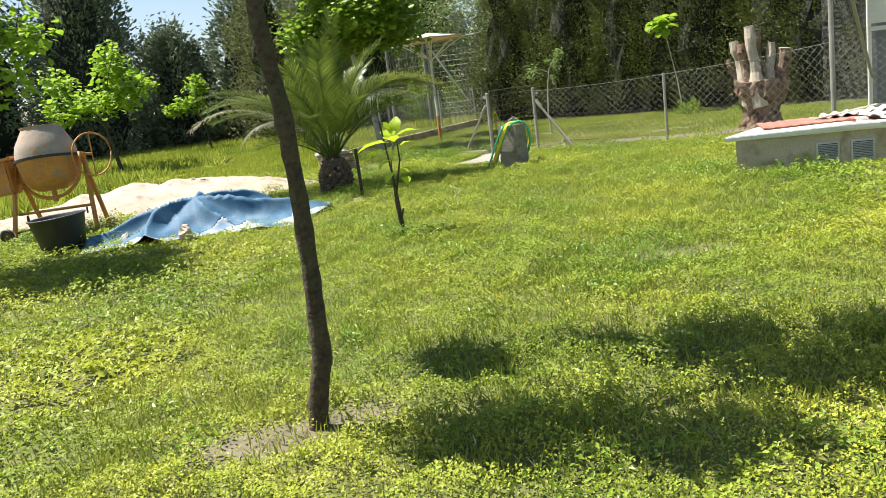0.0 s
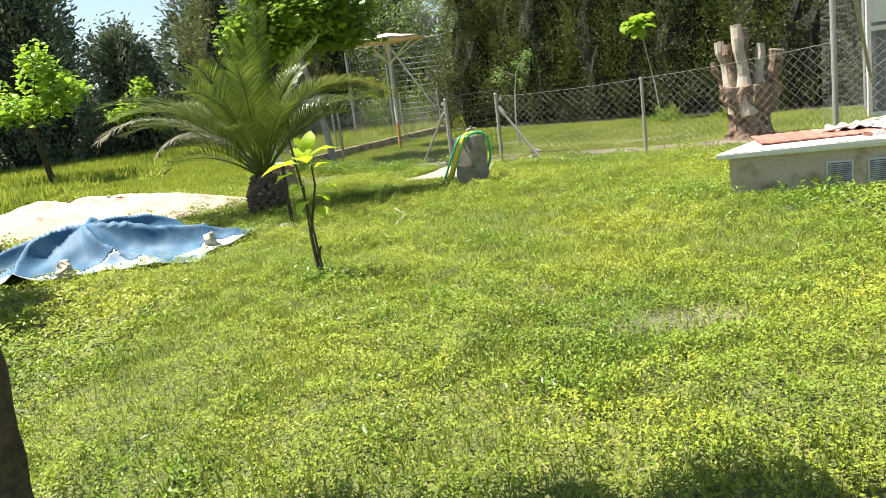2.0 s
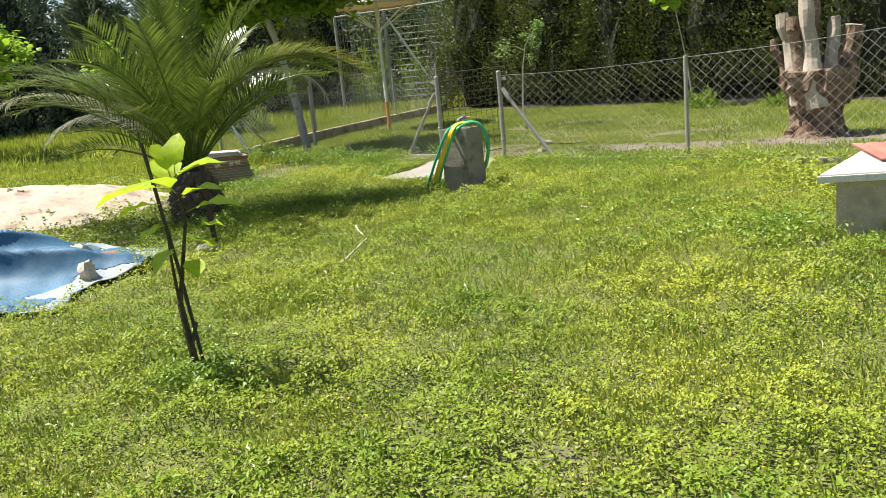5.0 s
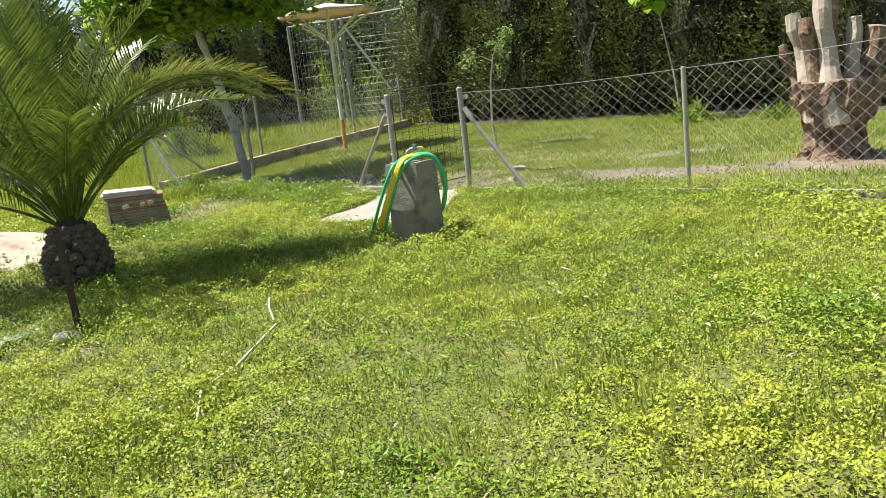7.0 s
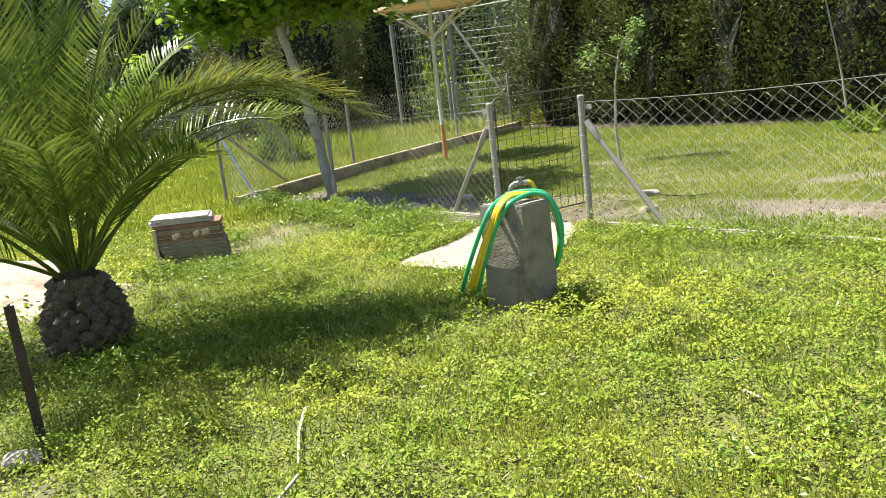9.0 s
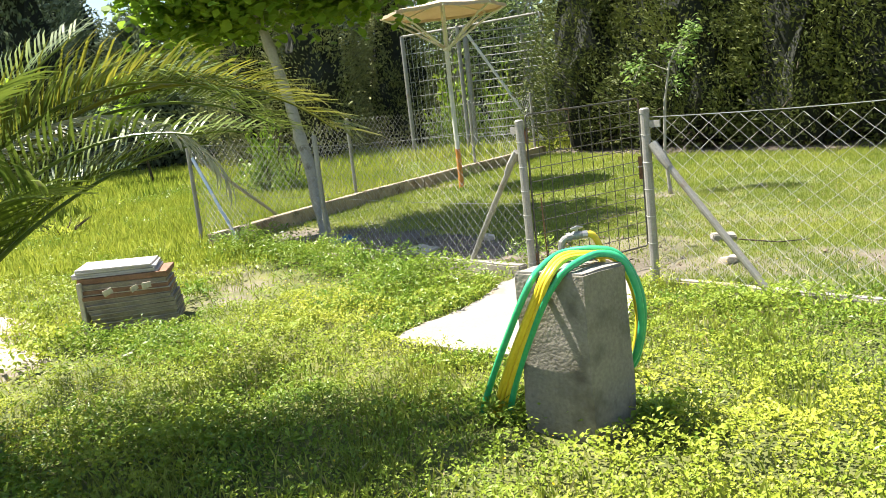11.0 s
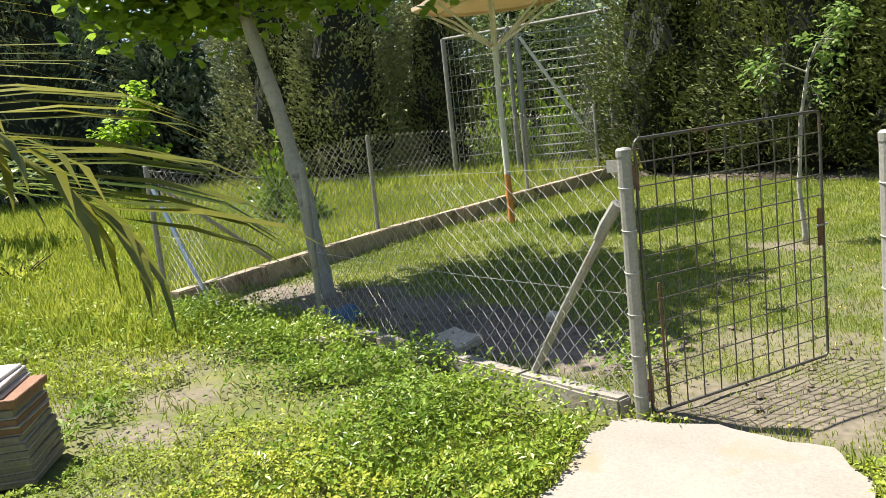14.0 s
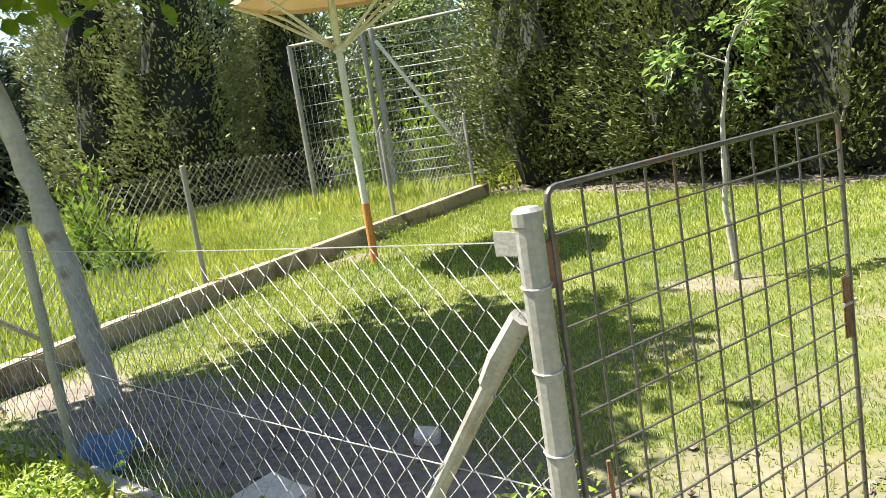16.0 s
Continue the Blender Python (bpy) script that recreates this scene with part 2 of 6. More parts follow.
def solo(name, bm, material, label, category, kind="", group="", smooth=False):
    """Links a bmesh as a top-level thing of one mesh, with its origin at its base."""
    lo = Vector([min(v.co[i] for v in bm.verts) for i in range(3)])
    hi = Vector([max(v.co[i] for v in bm.verts) for i in range(3)])
    o = Vector(((lo.x + hi.x) / 2, (lo.y + hi.y) / 2, lo.z))
    bmesh.ops.translate(bm, verts=bm.verts, vec=-o)
    me = bpy.data.meshes.new(name)
    bm.to_mesh(me)
    bm.free()
    if smooth:
        me.polygons.foreach_set("use_smooth", [True] * len(me.polygons))
    finish(me, material)
    ob = new(name, me)
    ob.location = o
    ORIGIN[ob] = o
    return tagged(ob, label, category, group, kind)


def array_mesh(name, verts, faces, material, parent=None, smooth=False):
    """A mesh object from arrays of corners (n, 3) and faces (m, k)."""
    me = bpy.data.meshes.new(name)
    v = np.asarray(verts, np.float32)
    if parent is not None:
        v = v - np.array(ORIGIN[parent], np.float32)
    f = np.asarray(faces, np.int32)
    me.vertices.add(len(v))
    me.vertices.foreach_set("co", v.ravel())
    me.loops.add(f.size)
    me.loops.foreach_set("vertex_index", f.ravel())
    me.polygons.add(len(f))
    me.polygons.foreach_set("loop_start", np.arange(0, f.size, f.shape[1], dtype=np.int32))
    me.polygons.foreach_set("use_smooth", np.full(len(f), smooth))
    me.update(calc_edges=True)
    finish(me, material)
    ob = new(name, me)
    if parent is not None:
        ob.parent = parent
        ORIGIN[ob] = ORIGIN[parent]
    return ob


def tube(bm, pts, r, n=8, cap=True):
    """A round bar along points; r is one radius or one for each point."""
    pts = [Vector(p) for p in pts]
    rs = list(r) if isinstance(r, (list, tuple)) else [r] * len(pts)
    up = None
    rings = []
    for i, p in enumerate(pts):
        d = (pts[min(i + 1, len(pts) - 1)] - pts[max(i - 1, 0)]).normalized()
        if up is None:
            up = d.orthogonal().normalized()
        up = (up - d * up.dot(d)).normalized()
        side = d.cross(up)
        rings.append([bm.verts.new(p + rs[i] * (math.cos(a) * up + math.sin(a) * side)) for a in (math.tau * k / n for k in range(n))])
    for a, b in zip(rings, rings[1:]):
        for k in range(n):
            bm.faces.new((a[k], a[(k + 1) % n], b[(k + 1) % n], b[k]))
    if cap:
        bm.faces.new(rings[0][::-1])
        bm.faces.new(rings[-1])
    return rings


def bar(pts, r, n=8):
    bm = bmesh.new()
    tube(bm, pts, r, n)
    return bm


def block(bm, size, m, bevel=0.0):
    """A box of that size, centred on the pose m, with softened edges."""
    made = bmesh.ops.create_cube(bm, size=1.0)["verts"]
    bmesh.ops.scale(bm, vec=size, verts=made)
    if bevel:
        edges = list({e for v in made for e in v.link_edges})
        made = list({v for f in bmesh.ops.bevel(bm, geom=edges, offset=bevel, segments=2, affect="EDGES")["faces"] for v in f.verts} | {v for v in made if v.is_valid})
    bmesh.ops.transform(bm, matrix=m, verts=made)
    return made


def box(size, m, bevel=0.0):
    bm = bmesh.new()
    block(bm, size, m, bevel)
    return bm


def lathe(profile, m, n=24):
    """A turned shape from (radius, height) pairs."""
    bm = bmesh.new()
    rings = [[bm.verts.new((r * math.cos(math.tau * k / n), r * math.sin(math.tau * k / n), h)) for k in range(n)] for r, h in profile]
    for a, b in zip(rings, rings[1:]):
        for k in range(n):
            bm.faces.new((a[k], a[(k + 1) % n], b[(k + 1) % n], b[k]))
    bmesh.ops.transform(bm, matrix=m, verts=bm.verts)
    return bm


def roughen(bm, amount, scale, seed=0.0):
    for v in bm.verts:
        v.co += noise.noise_vector(v.co * scale + Vector((seed, seed * 2.3, 0))) * amount


def prism(outline, z0, z1, bevel=0.0):
    """A flat slab over an outline, from z0 to z1 (numbers, or heights of a corner by place)."""
    bm = bmesh.new()
    lo = [bm.verts.new((x, y, z0(x, y) if callable(z0) else z0)) for x, y in outline]
    hi = [bm.verts.new((x, y, z1(x, y) if callable(z1) else z1)) for x, y in outline]
    n = len(outline)
    bm.faces.new(lo[::-1])
    top = bm.faces.new(hi)
    for k in range(n):
        bm.faces.new((lo[k], lo[(k + 1) % n], hi[(k + 1) % n], hi[k]))
    bmesh.ops.recalc_face_normals(bm, faces=bm.faces)
    if bevel:
        bmesh.ops.bevel(bm, geom=list(top.edges), offset=bevel, segments=2, affect="EDGES")
    return bm


def leaf_arrays(base, ahead, normal, length, width, bend=0.15, steps=1):
    """Corners and faces of many leaves: a folded lozenge of two triangles, or a longer blade of four."""
    ahead = ahead / np.linalg.norm(ahead, axis=1, keepdims=True)
    side = np.cross(ahead, normal)
    side /= np.linalg.norm(side, axis=1, keepdims=True) + 1e-9
    nor = np.cross(side, ahead)
    L, W = length[:, None], width[:, None]
    n = len(base)
    if steps == 1:
        mid = base + ahead * L * 0.5
        v = np.stack([base, mid + side * W * 0.5 + nor * L * bend, base + ahead * L, mid - side * W * 0.5 + nor * L * bend], 1)
        k = np.arange(n)[:, None] * 4
        f = np.concatenate([k + [0, 1, 2], k + [0, 2, 3]], 1).reshape(-1, 3)
    else:
        m1 = base + ahead * L * 0.4 + nor * L * bend * 0.8
        m2 = base + ahead * L * 0.75 + nor * L * bend * 0.5
        v = np.stack([base, m1 + side * W * 0.5, m1 - side * W * 0.5, m2 + side * W * 0.38, m2 - side * W * 0.38, base + ahead * L - nor * L * bend], 1)
        k = np.arange(n)[:, None] * 6
        f = np.concatenate([k + [0, 1, 2], k + [1, 3, 2], k + [2, 3, 4], k + [3, 5, 4]], 1).reshape(-1, 3)
    return v.reshape(-1, 3), f


def joined(pieces):
    vs, fs, at = [], [], 0
    for v, f in pieces:
        vs.append(v)
        fs.append(f + at)
        at += len(v)
    return np.concatenate(vs), np.concatenate(fs)


def wires(polylines, r):
    """Thin three-sided wires along many polylines of one length: (n, k, 3)."""
    p = np.asarray(polylines, float)
    n, k, _ = p.shape
    d = np.gradient(p, axis=1)
    d /= np.linalg.norm(d, axis=2, keepdims=True) + 1e-9
    a = np.cross(d, (0.31, 0.17, 0.93))
    a /= np.linalg.norm(a, axis=2, keepdims=True) + 1e-9
    b = np.cross(d, a)
    ring = np.stack([p + r * (math.cos(t) * a + math.sin(t) * b) for t in (0, math.tau / 3, 2 * math.tau / 3)], 2)
    ids = np.arange(n * k * 3).reshape(n, k, 3)
    quads = [np.stack([ids[:, :-1, s], ids[:, :-1, (s + 1) % 3], ids[:, 1:, (s + 1) % 3], ids[:, 1:, s]], -1).reshape(-1, 4) for s in range(3)]
    return ring.reshape(-1, 3), np.concatenate(quads)


def vnoise(x, y, cell, seed):
    """Smooth random lumps of that size over the plan, 0 to 1."""
    grid = np.random.default_rng(seed).random((257, 257))
    u, v = np.asarray(x) / cell, np.asarray(y) / cell
    i, j = np.floor(u).astype(int), np.floor(v).astype(int)
    a, c = u - i, v - j
    a, c = a * a * (3 - 2 * a), c * c * (3 - 2 * c)
    g = lambda p, q: grid[p % 257, q % 257]
    return (g(i, j) * (1 - a) + g(i + 1, j) * a) * (1 - c) + (g(i, j + 1) * (1 - a) + g(i + 1, j + 1) * a) * c


RNG = np.random.default_rng(7)


def sphere_dirs(n, rng):
    v = rng.normal(size=(n, 3))
    return v / np.linalg.norm(v, axis=1, keepdims=True)


# ---- ground ----
# bare places: x, y, half-width, half-depth, turn, how bare
BARE = [
    (2.5, 2.75, 0.42, 0.26, 0, 0.6), (1.55, 3.6, 0.3, 0.2, 0, 0.35), (0.0, -0.35, 0.5, 0.24, 20, 0.8),
    (-2.3, 13.0, 0.35, 0.25, 0, 0.9), (-2.45, 13.6, 0.4, 0.25, 20, 0.8), (-1.9, 12.3, 0.2, 0.15, 0, 0.6),
    (-2.2, 15.9, 2.0, 0.55, -30, 1.0), (-0.6, 14.75, 1.7, 0.65, -35, 1.0), (0.95, 13.35, 0.9, 0.42, -35, 0.9), (1.9, 13.2, 0.9, 0.35, -30, 0.6),
    (3.6, 12.7, 1.3, 0.45, -32, 0.95), (5.5, 12.1, 1.2, 0.6, -20, 1.0), (4.2, 14.2, 0.9, 0.25, 0, 0.7), (1.55, 17.3, 0.45, 0.3, 0, 0.85),
    (0.9, 16.0, 0.5, 0.25, 10, 0.5), (1.7, 15.1, 0.6, 0.3, 0, 0.45), (-1.9, 20.35, 0.35, 0.3, 0, 0.8), (-1.5, 24.4, 0.6, 0.5, 0, 0.6),
    (2.4, 23.2, 5.0, 1.0, -43, 1.0), (8.0, 18.2, 5.0, 1.3, -43, 1.0), (13.5, 13.0, 5.0, 1.4, -43, 1.0), (3.55, 6.75, 0.14, 0.5, 10, 0.8),
    (-6.0, 10.6, 2.6, 1.7, 20, 1.0), (0.4, 11.8, 0.6, 0.7, 0, 0.8), (2.9, 10.6, 0.9, 0.25, -35, 0.25), (-1.35, 7.75, 0.25, 0.15, 0, 0.5),
    (1.2, 14.2, 0.8, 0.4, -38, 0.6), (2.5, 14.9, 0.6, 0.2, -20, 0.4), (2.2, 16.2, 0.5, 0.2, 0, 0.4), (-3.3, 13.2, 0.6, 0.3, 30, 0.7), (-3.0, 14.2, 0.5, 0.3, 0, 0.55), (-22, 34, 14, 3.5, 10, 1.0), (-5, 33, 8, 3.5, 0, 1.0),
]


def bareness(x, y):
    x, y = np.asarray(x, float), np.asarray(y, float)
    wob = 0.22 * np.sin(x * 5.1 + 2 * np.sin(y * 3.3)) + 0.2 * np.sin(y * 6.7 + 1.7 * np.sin(x * 4.1)) + 0.12 * np.sin(x * 13 + y * 11)
    out = np.zeros_like(x)
    for cx, cy, a, b, turn, how in BARE:
        c, s = math.cos(radians(turn)), math.sin(radians(turn))
        u, v = ((x - cx) * c + (y - cy) * s) / a, (-(x - cx) * s + (y - cy) * c) / b
        out = np.maximum(out, how * np.clip(2.2 * (1.12 - np.sqrt(u * u + v * v) + 0.5 * wob), 0, 1))
    return out


def ground_lines(lo, hi, step):
    away = np.array([1, 3, 6, 12, 25, 60, 150, 400, 900.0])
    return np.concatenate([lo - away[::-1], np.arange(lo, hi + 1e-6, step), hi + away])


gx, gy = ground_lines(-15.0, 10.0, 0.14), ground_lines(-4.5, 27.0, 0.14)
GX, GY = np.meshgrid(gx, gy)
near = ((GX > -15.1) & (GX < 10.1) & (GY > -4.6) & (GY < 27.1))
GZ = gzn(GX, GY) + near * (0.012 * np.sin(GX * 2.1 + GY) * np.sin(GY * 1.7) + 0.008 * np.sin(GX * 9 + 3 * np.sin(GY * 7)) + 0.008 * RNG.random(GX.shape)) - 0.012
ids = np.arange(GX.size).reshape(GX.shape)
gf = np.stack([ids[:-1, :-1], ids[:-1, 1:], ids[1:, 1:], ids[1:, :-1]], -1).reshape(-1, 4)


def ground_material():
    m = surface("grassy_earth", (0.045, 0.068, 0.012), (0.15, 0.15, 0.036), 0.6, 9, 0.95, bump=0.6)
    n, l = m.node_tree.nodes, m.node_tree.links
    at = n.new("ShaderNodeAttribute")
    at.attribute_name = "bare"
    tc = n.new("ShaderNodeTexCoord")
    ns, nb = n.new("ShaderNodeTexNoise"), n.new("ShaderNodeTexNoise")
    ns.inputs["Scale"].default_value, nb.inputs["Scale"].default_value, nb.inputs["Detail"].default_value = 22, 2.2, 5
    soil = n.new("ShaderNodeMix")
    soil.data_type = "RGBA"
    soil.inputs[6].default_value, soil.inputs[7].default_value = (0.085, 0.068, 0.05, 1), (0.21, 0.172, 0.13, 1)
    add = n.new("ShaderNodeMath")
    l.new(tc.outputs["Object"], ns.inputs["Vector"])
    l.new(tc.outputs["Object"], nb.inputs["Vector"])
    l.new(ns.outputs[0], add.inputs[0])
    l.new(nb.outputs[0], add.inputs[1])
    rg = n.new("ShaderNodeMapRange")
    rg.inputs[1].default_value, rg.inputs[2].default_value = 0.7, 1.3
    l.new(add.outputs[0], rg.inputs[0])
    l.new(rg.outputs[0], soil.inputs[0])
    mix = n.new("ShaderNodeMix")
    mix.data_type = "RGBA"
    bsdf = n["Principled BSDF"]
    l.new(bsdf.inputs["Base Color"].links[0].from_socket, mix.inputs[6])
    l.new(soil.outputs[2], mix.inputs[7])
    l.new(at.outputs["Fac"], mix.inputs[0])
    l.new(mix.outputs[2], bsdf.inputs["Base Color"])
    return m


ground = array_mesh("ground", np.stack([GX, GY, GZ], -1).reshape(-1, 3), gf, ground_material(), smooth=True)
mask = ground.data.attributes.new("bare", "FLOAT", "POINT")
mask.data.foreach_set("value", bareness(GX, GY).ravel().astype(np.float32))
tagged(ground, "grassy garden ground with bare earth patches", "ground", kind="structure")


# ---- fences ----
CORNER, L1, GL, GR, PR, RR = (-4.27, 16.18), (-2.08, 14.99), (0.353, 13.206), (1.31, 12.697), (3.665, 11.28), (5.98, 9.55)
L2, L3, FE = (-3.08, 19.07), (-1.66, 22.2), (-0.72, 24.5)


def upright(p, top, r, parent, material, name="post", lean=(0, 0)):
    z = gz(*p) - 0.05
    bm = bmesh.new()
    tube(bm, [(p[0], p[1], z), (p[0] + lean[0] * 0.5, p[1] + lean[1] * 0.5, (z + top) / 2), (p[0] + lean[0], p[1] + lean[1], top - 0.008), (p[0] + lean[0], p[1] + lean[1], top)], [r, r, r, r * 0.8], 12)
    return part(name, bm, material, parent, smooth=False)


def chain_link(stops, tops, parent, width=0.108, height=0.102, r=0.0019, lift=0.04, bulge=0.02):
    """Woven diamonds of wire between posts: each wire zigzags and hooks into the next."""
    made = []
    for (a, b), (ta, tb) in zip(zip(stops, stops[1:]), zip(tops, tops[1:])):
        a, b = np.array(a), np.array(b)
        span = np.linalg.norm(b - a)
        d = (b - a) / span
        nrm = np.array([-d[1], d[0]])
        count = int(span / (width / 2))
        k = int((min(ta, tb) - gz(*a) - lift) / (height / 2)) + 1
        i, j = np.meshgrid(np.arange(count), np.arange(k), indexing="ij")
        s = (i + (i + j) % 2) * width / 2
        u = s / span
        base = gz(*a) + (gz(*b) - gz(*a)) * u + lift
        topz = ta + (tb - ta) * u - 0.05 * np.sin(np.pi * u) * (1 - 0.4 * np.sin(9 * u))
        z = base + (topz - base) * j / (k - 1)
        off = bulge * np.sin(3.1 * s + 0.8) * np.sin(2.4 * z + 1.3 * s) + 0.004 * np.where((i + j) % 2 == 0, 1, -1)
        s2 = s + 0.010 * np.sin(5 * z + 2.1 * s)
        made.append(wires(np.stack([a[0] + d[0] * s2 + nrm[0] * off, a[1] + d[1] * s2 + nrm[1] * off, z], -1), r))
    v, f = joined(made)
    return array_mesh("wire_mesh", v, f, WIRE, parent)


def strand(stops, zs, parent, r=0.002, sag=0.02):
    bm = bmesh.new()
    for (a, b), (za, zb) in zip(zip(stops, stops[1:]), zip(zs, zs[1:])):
        pts = []
        for k in range(9):
            u = k / 8
            pts.append((a[0] + (b[0] - a[0]) * u, a[1] + (b[1] - a[1]) * u, za + (zb - za) * u - sag * math.sin(math.pi * u)))
        tube(bm, pts, r, 4)
    return part("tension_wire", bm, WIRE, parent)


def clips(p, top, parent, r, count=6):
    """Wire ties round a post."""
    for k in range(count):
        z = 0.12 + gz(*p) + (top - 0.25 - gz(*p)) * k / (count - 1)
        bm = bmesh.new()
        ring = [(p[0] + (r + 0.002) * math.cos(a), p[1] + (r + 0.002) * math.sin(a), z + 0.004 * math.sin(a)) for a in (math.tau * q / 10 for q in range(11))]
        tube(bm, ring, 0.0028, 5)
        part("wire_tie", bm, WIRE, parent)


left_fence = thing("chain_link_fence", GL[0], GL[1], gz(*GL), "galvanised chain-link fence on tubular posts with diagonal braces", "fence", "garden fences")
upright(GL, 1.285, 0.033, left_fence, GALV)
upright(L1, 1.333, 0.027, left_fence, GALV, lean=(0, 0))
upright(CORNER, 1.425, 0.027, left_fence, GALV)
chain_link([GL, L1, CORNER], [1.22, 1.22, 1.38], left_fence)
strand([GL, L1, CORNER], [1.22, 1.21, 1.38], left_fence, sag=0.01)
strand([GL, L1, CORNER], [0.62, 0.66, 0.75], left_fence)
part("brace", bar([(0.29, 13.24, 1.01), (0.0, 13.47, 0.52), (-0.28, 13.70, 0.02)], 0.023, 10), GALV, left_fence)
part("brace_clamp", bar([(0.31, 13.23, 1.045), (0.24, 13.28, 0.94), (0.20, 13.31, 0.87)], [0.029, 0.030, 0.024], 8), GALV, left_fence, "flattened crimped brace end")
part("blue_brace", bar([(-4.20, 16.14, 1.2), (-3.55, 15.84, 0.05)], 0.022, 10), BLUE_STEEL, left_fence, "faded blue painted brace")
part("post_cap", lathe([(0.0, 0.012), (0.026, 0.010), (0.036, 0.0), (0.036, -0.03)], pose(GL[0], GL[1], 1.288), 14), GALV, left_fence)
part("wire_clamp", box((0.07, 0.012, 0.06), pose(GL[0] - 0.055, GL[1] + 0.042, 1.215, 0, 0, -36), 0.003), GALV, left_fence, "bolted tension wire clamp")
clips(GL, 1.25, left_fence, 0.033)

right_fence = thing("chain_link_fence", GR[0], GR[1], gz(*GR), "galvanised chain-link fence running past the pruned stump", "fence", "garden fences")
upright(GR, 1.284, 0.033, right_fence, GALV)
upright(PR, 1.268, 0.026, right_fence, GALV)
upright(RR, 2.5, 0.038, right_fence, GALV)
chain_link([GR, PR, RR, (8.4, 7.75)], [1.23, 1.25, 1.43, 1.43], right_fence, width=0.135, height=0.118, r=0.0024)
strand([GR, PR, RR], [1.23, 1.25, 1.43], right_fence, r=0.0035, sag=0.03)
part("brace", bar([(1.36, 12.66, 1.01), (1.70, 12.46, 0.5), (2.03, 12.26, 0.0)], 0.025, 10), GALV, right_fence)
part("brace_clamp", bar([(1.35, 12.67, 1.045), (1.41, 12.63, 0.94), (1.45, 12.60, 0.87)], [0.034, 0.036, 0.027], 8), GALV, right_fence, "flattened crimped brace end")
part("post_cap", lathe([(0.0, 0.012), (0.026, 0.010), (0.036, 0.0), (0.036, -0.03)], pose(GR[0], GR[1], 1.287), 14), GALV, right_fence)
part("wire_clamp", box((0.10, 0.012, 0.05), pose(GR[0] + 0.06, GR[1] - 0.042, 1.18, 0, 0, -35), 0.003), GALV, right_fence, "bolted tension wire clamp")
clips(GR, 1.24, right_fence, 0.033)

back_fence = thing("chain_link_fence", L2[0], L2[1], gz(*L2), "chain-link fence standing on a low concrete kerb", "fence", "garden fences")
upright(L2, 1.49, 0.027, back_fence, GALV)
upright(L3, 1.58, 0.027, back_fence, GALV)
upright(FE, 1.62, 0.027, back_fence, GALV)
chain_link([CORNER, L2, L3, FE], [1.38, 1.48, 1.56, 1.60], back_fence, r=0.0027, lift=0.2)
strand([CORNER, L2, L3, FE], [1.00, 1.05, 1.15, 1.2], back_fence, sag=0.02)
part("brace", bar([(-4.22, 16.28, 1.2), (-3.72, 17.35, 0.26)], 0.022, 10), GALV, back_fence)


def kerb_run(name, a, b, width, h0, h1, label, pieces=6):
    """A low cast strip in uneven lengths."""
    k = thing(name, a[0], a[1], gz(*a), label, "kerb", kind="structure")
    a, b = Vector(a), Vector(b)
    d = (b - a).normalized()
    for i in range(pieces):
        p, q = a.lerp(b, i / pieces), a.lerp(b, (i + 1) / pieces)
        mid, ln = (p + q) / 2, (q - p).length - 0.008
        hh = h0 + (h1 - h0) * (i + 0.5) / pieces
        slope = math.degrees(math.atan2(gz(*q) - gz(*p) + (h1 - h0) / pieces, ln))
        bm = bmesh.new()
        block(bm, (ln, width, hh + 0.12), pose(0, 0, 0), 0.012)
        bmesh.ops.subdivide_edges(bm, edges=bm.edges, cuts=2, use_grid_fill=True)
        bmesh.ops.transform(bm, matrix=pose(mid.x, mid.y, gz(*mid) + hh / 2 - 0.06, 0, -slope, math.degrees(math.atan2(d.y, d.x))), verts=bm.verts)
        roughen(bm, 0.008, 6, i)
        part("kerb_length", bm, KERB if width > 0.14 else PALE_CONCRETE, k)
    return k


kerb_run("kerb", (-3.88, 15.75), (-2.93, 18.95), 0.15, 0.20, 0.20, "low rough concrete kerb along the back fence", 3)
kerb_run("kerb", (-2.92, 18.98), (-0.55, 24.6), 0.15, 0.20, 0.22, "low rough concrete kerb along the back fence", 4)
kerb_run("kerb", (0.28, 13.24), (-2.0, 14.93), 0.10, 0.09, 0.08, "thin pale concrete strip under the fence", 4)
kerb_run("kerb", (-2.02, 14.95), (-4.1, 16.12), 0.10, 0.08, 0.08, "thin pale concrete strip under the fence", 3)
kerb_run("kerb", (1.38, 12.66), (5.9, 9.6), 0.09, 0.05, 0.04, "thin pale concrete strip under the fence", 6)
part("kerb_end", box((0.34, 0.11, 0.2), pose(0.13, 13.37, 0.01, 0, 0, -36), 0.02), PALE_CONCRETE, left_fence, "pale concrete foot of the gate post")


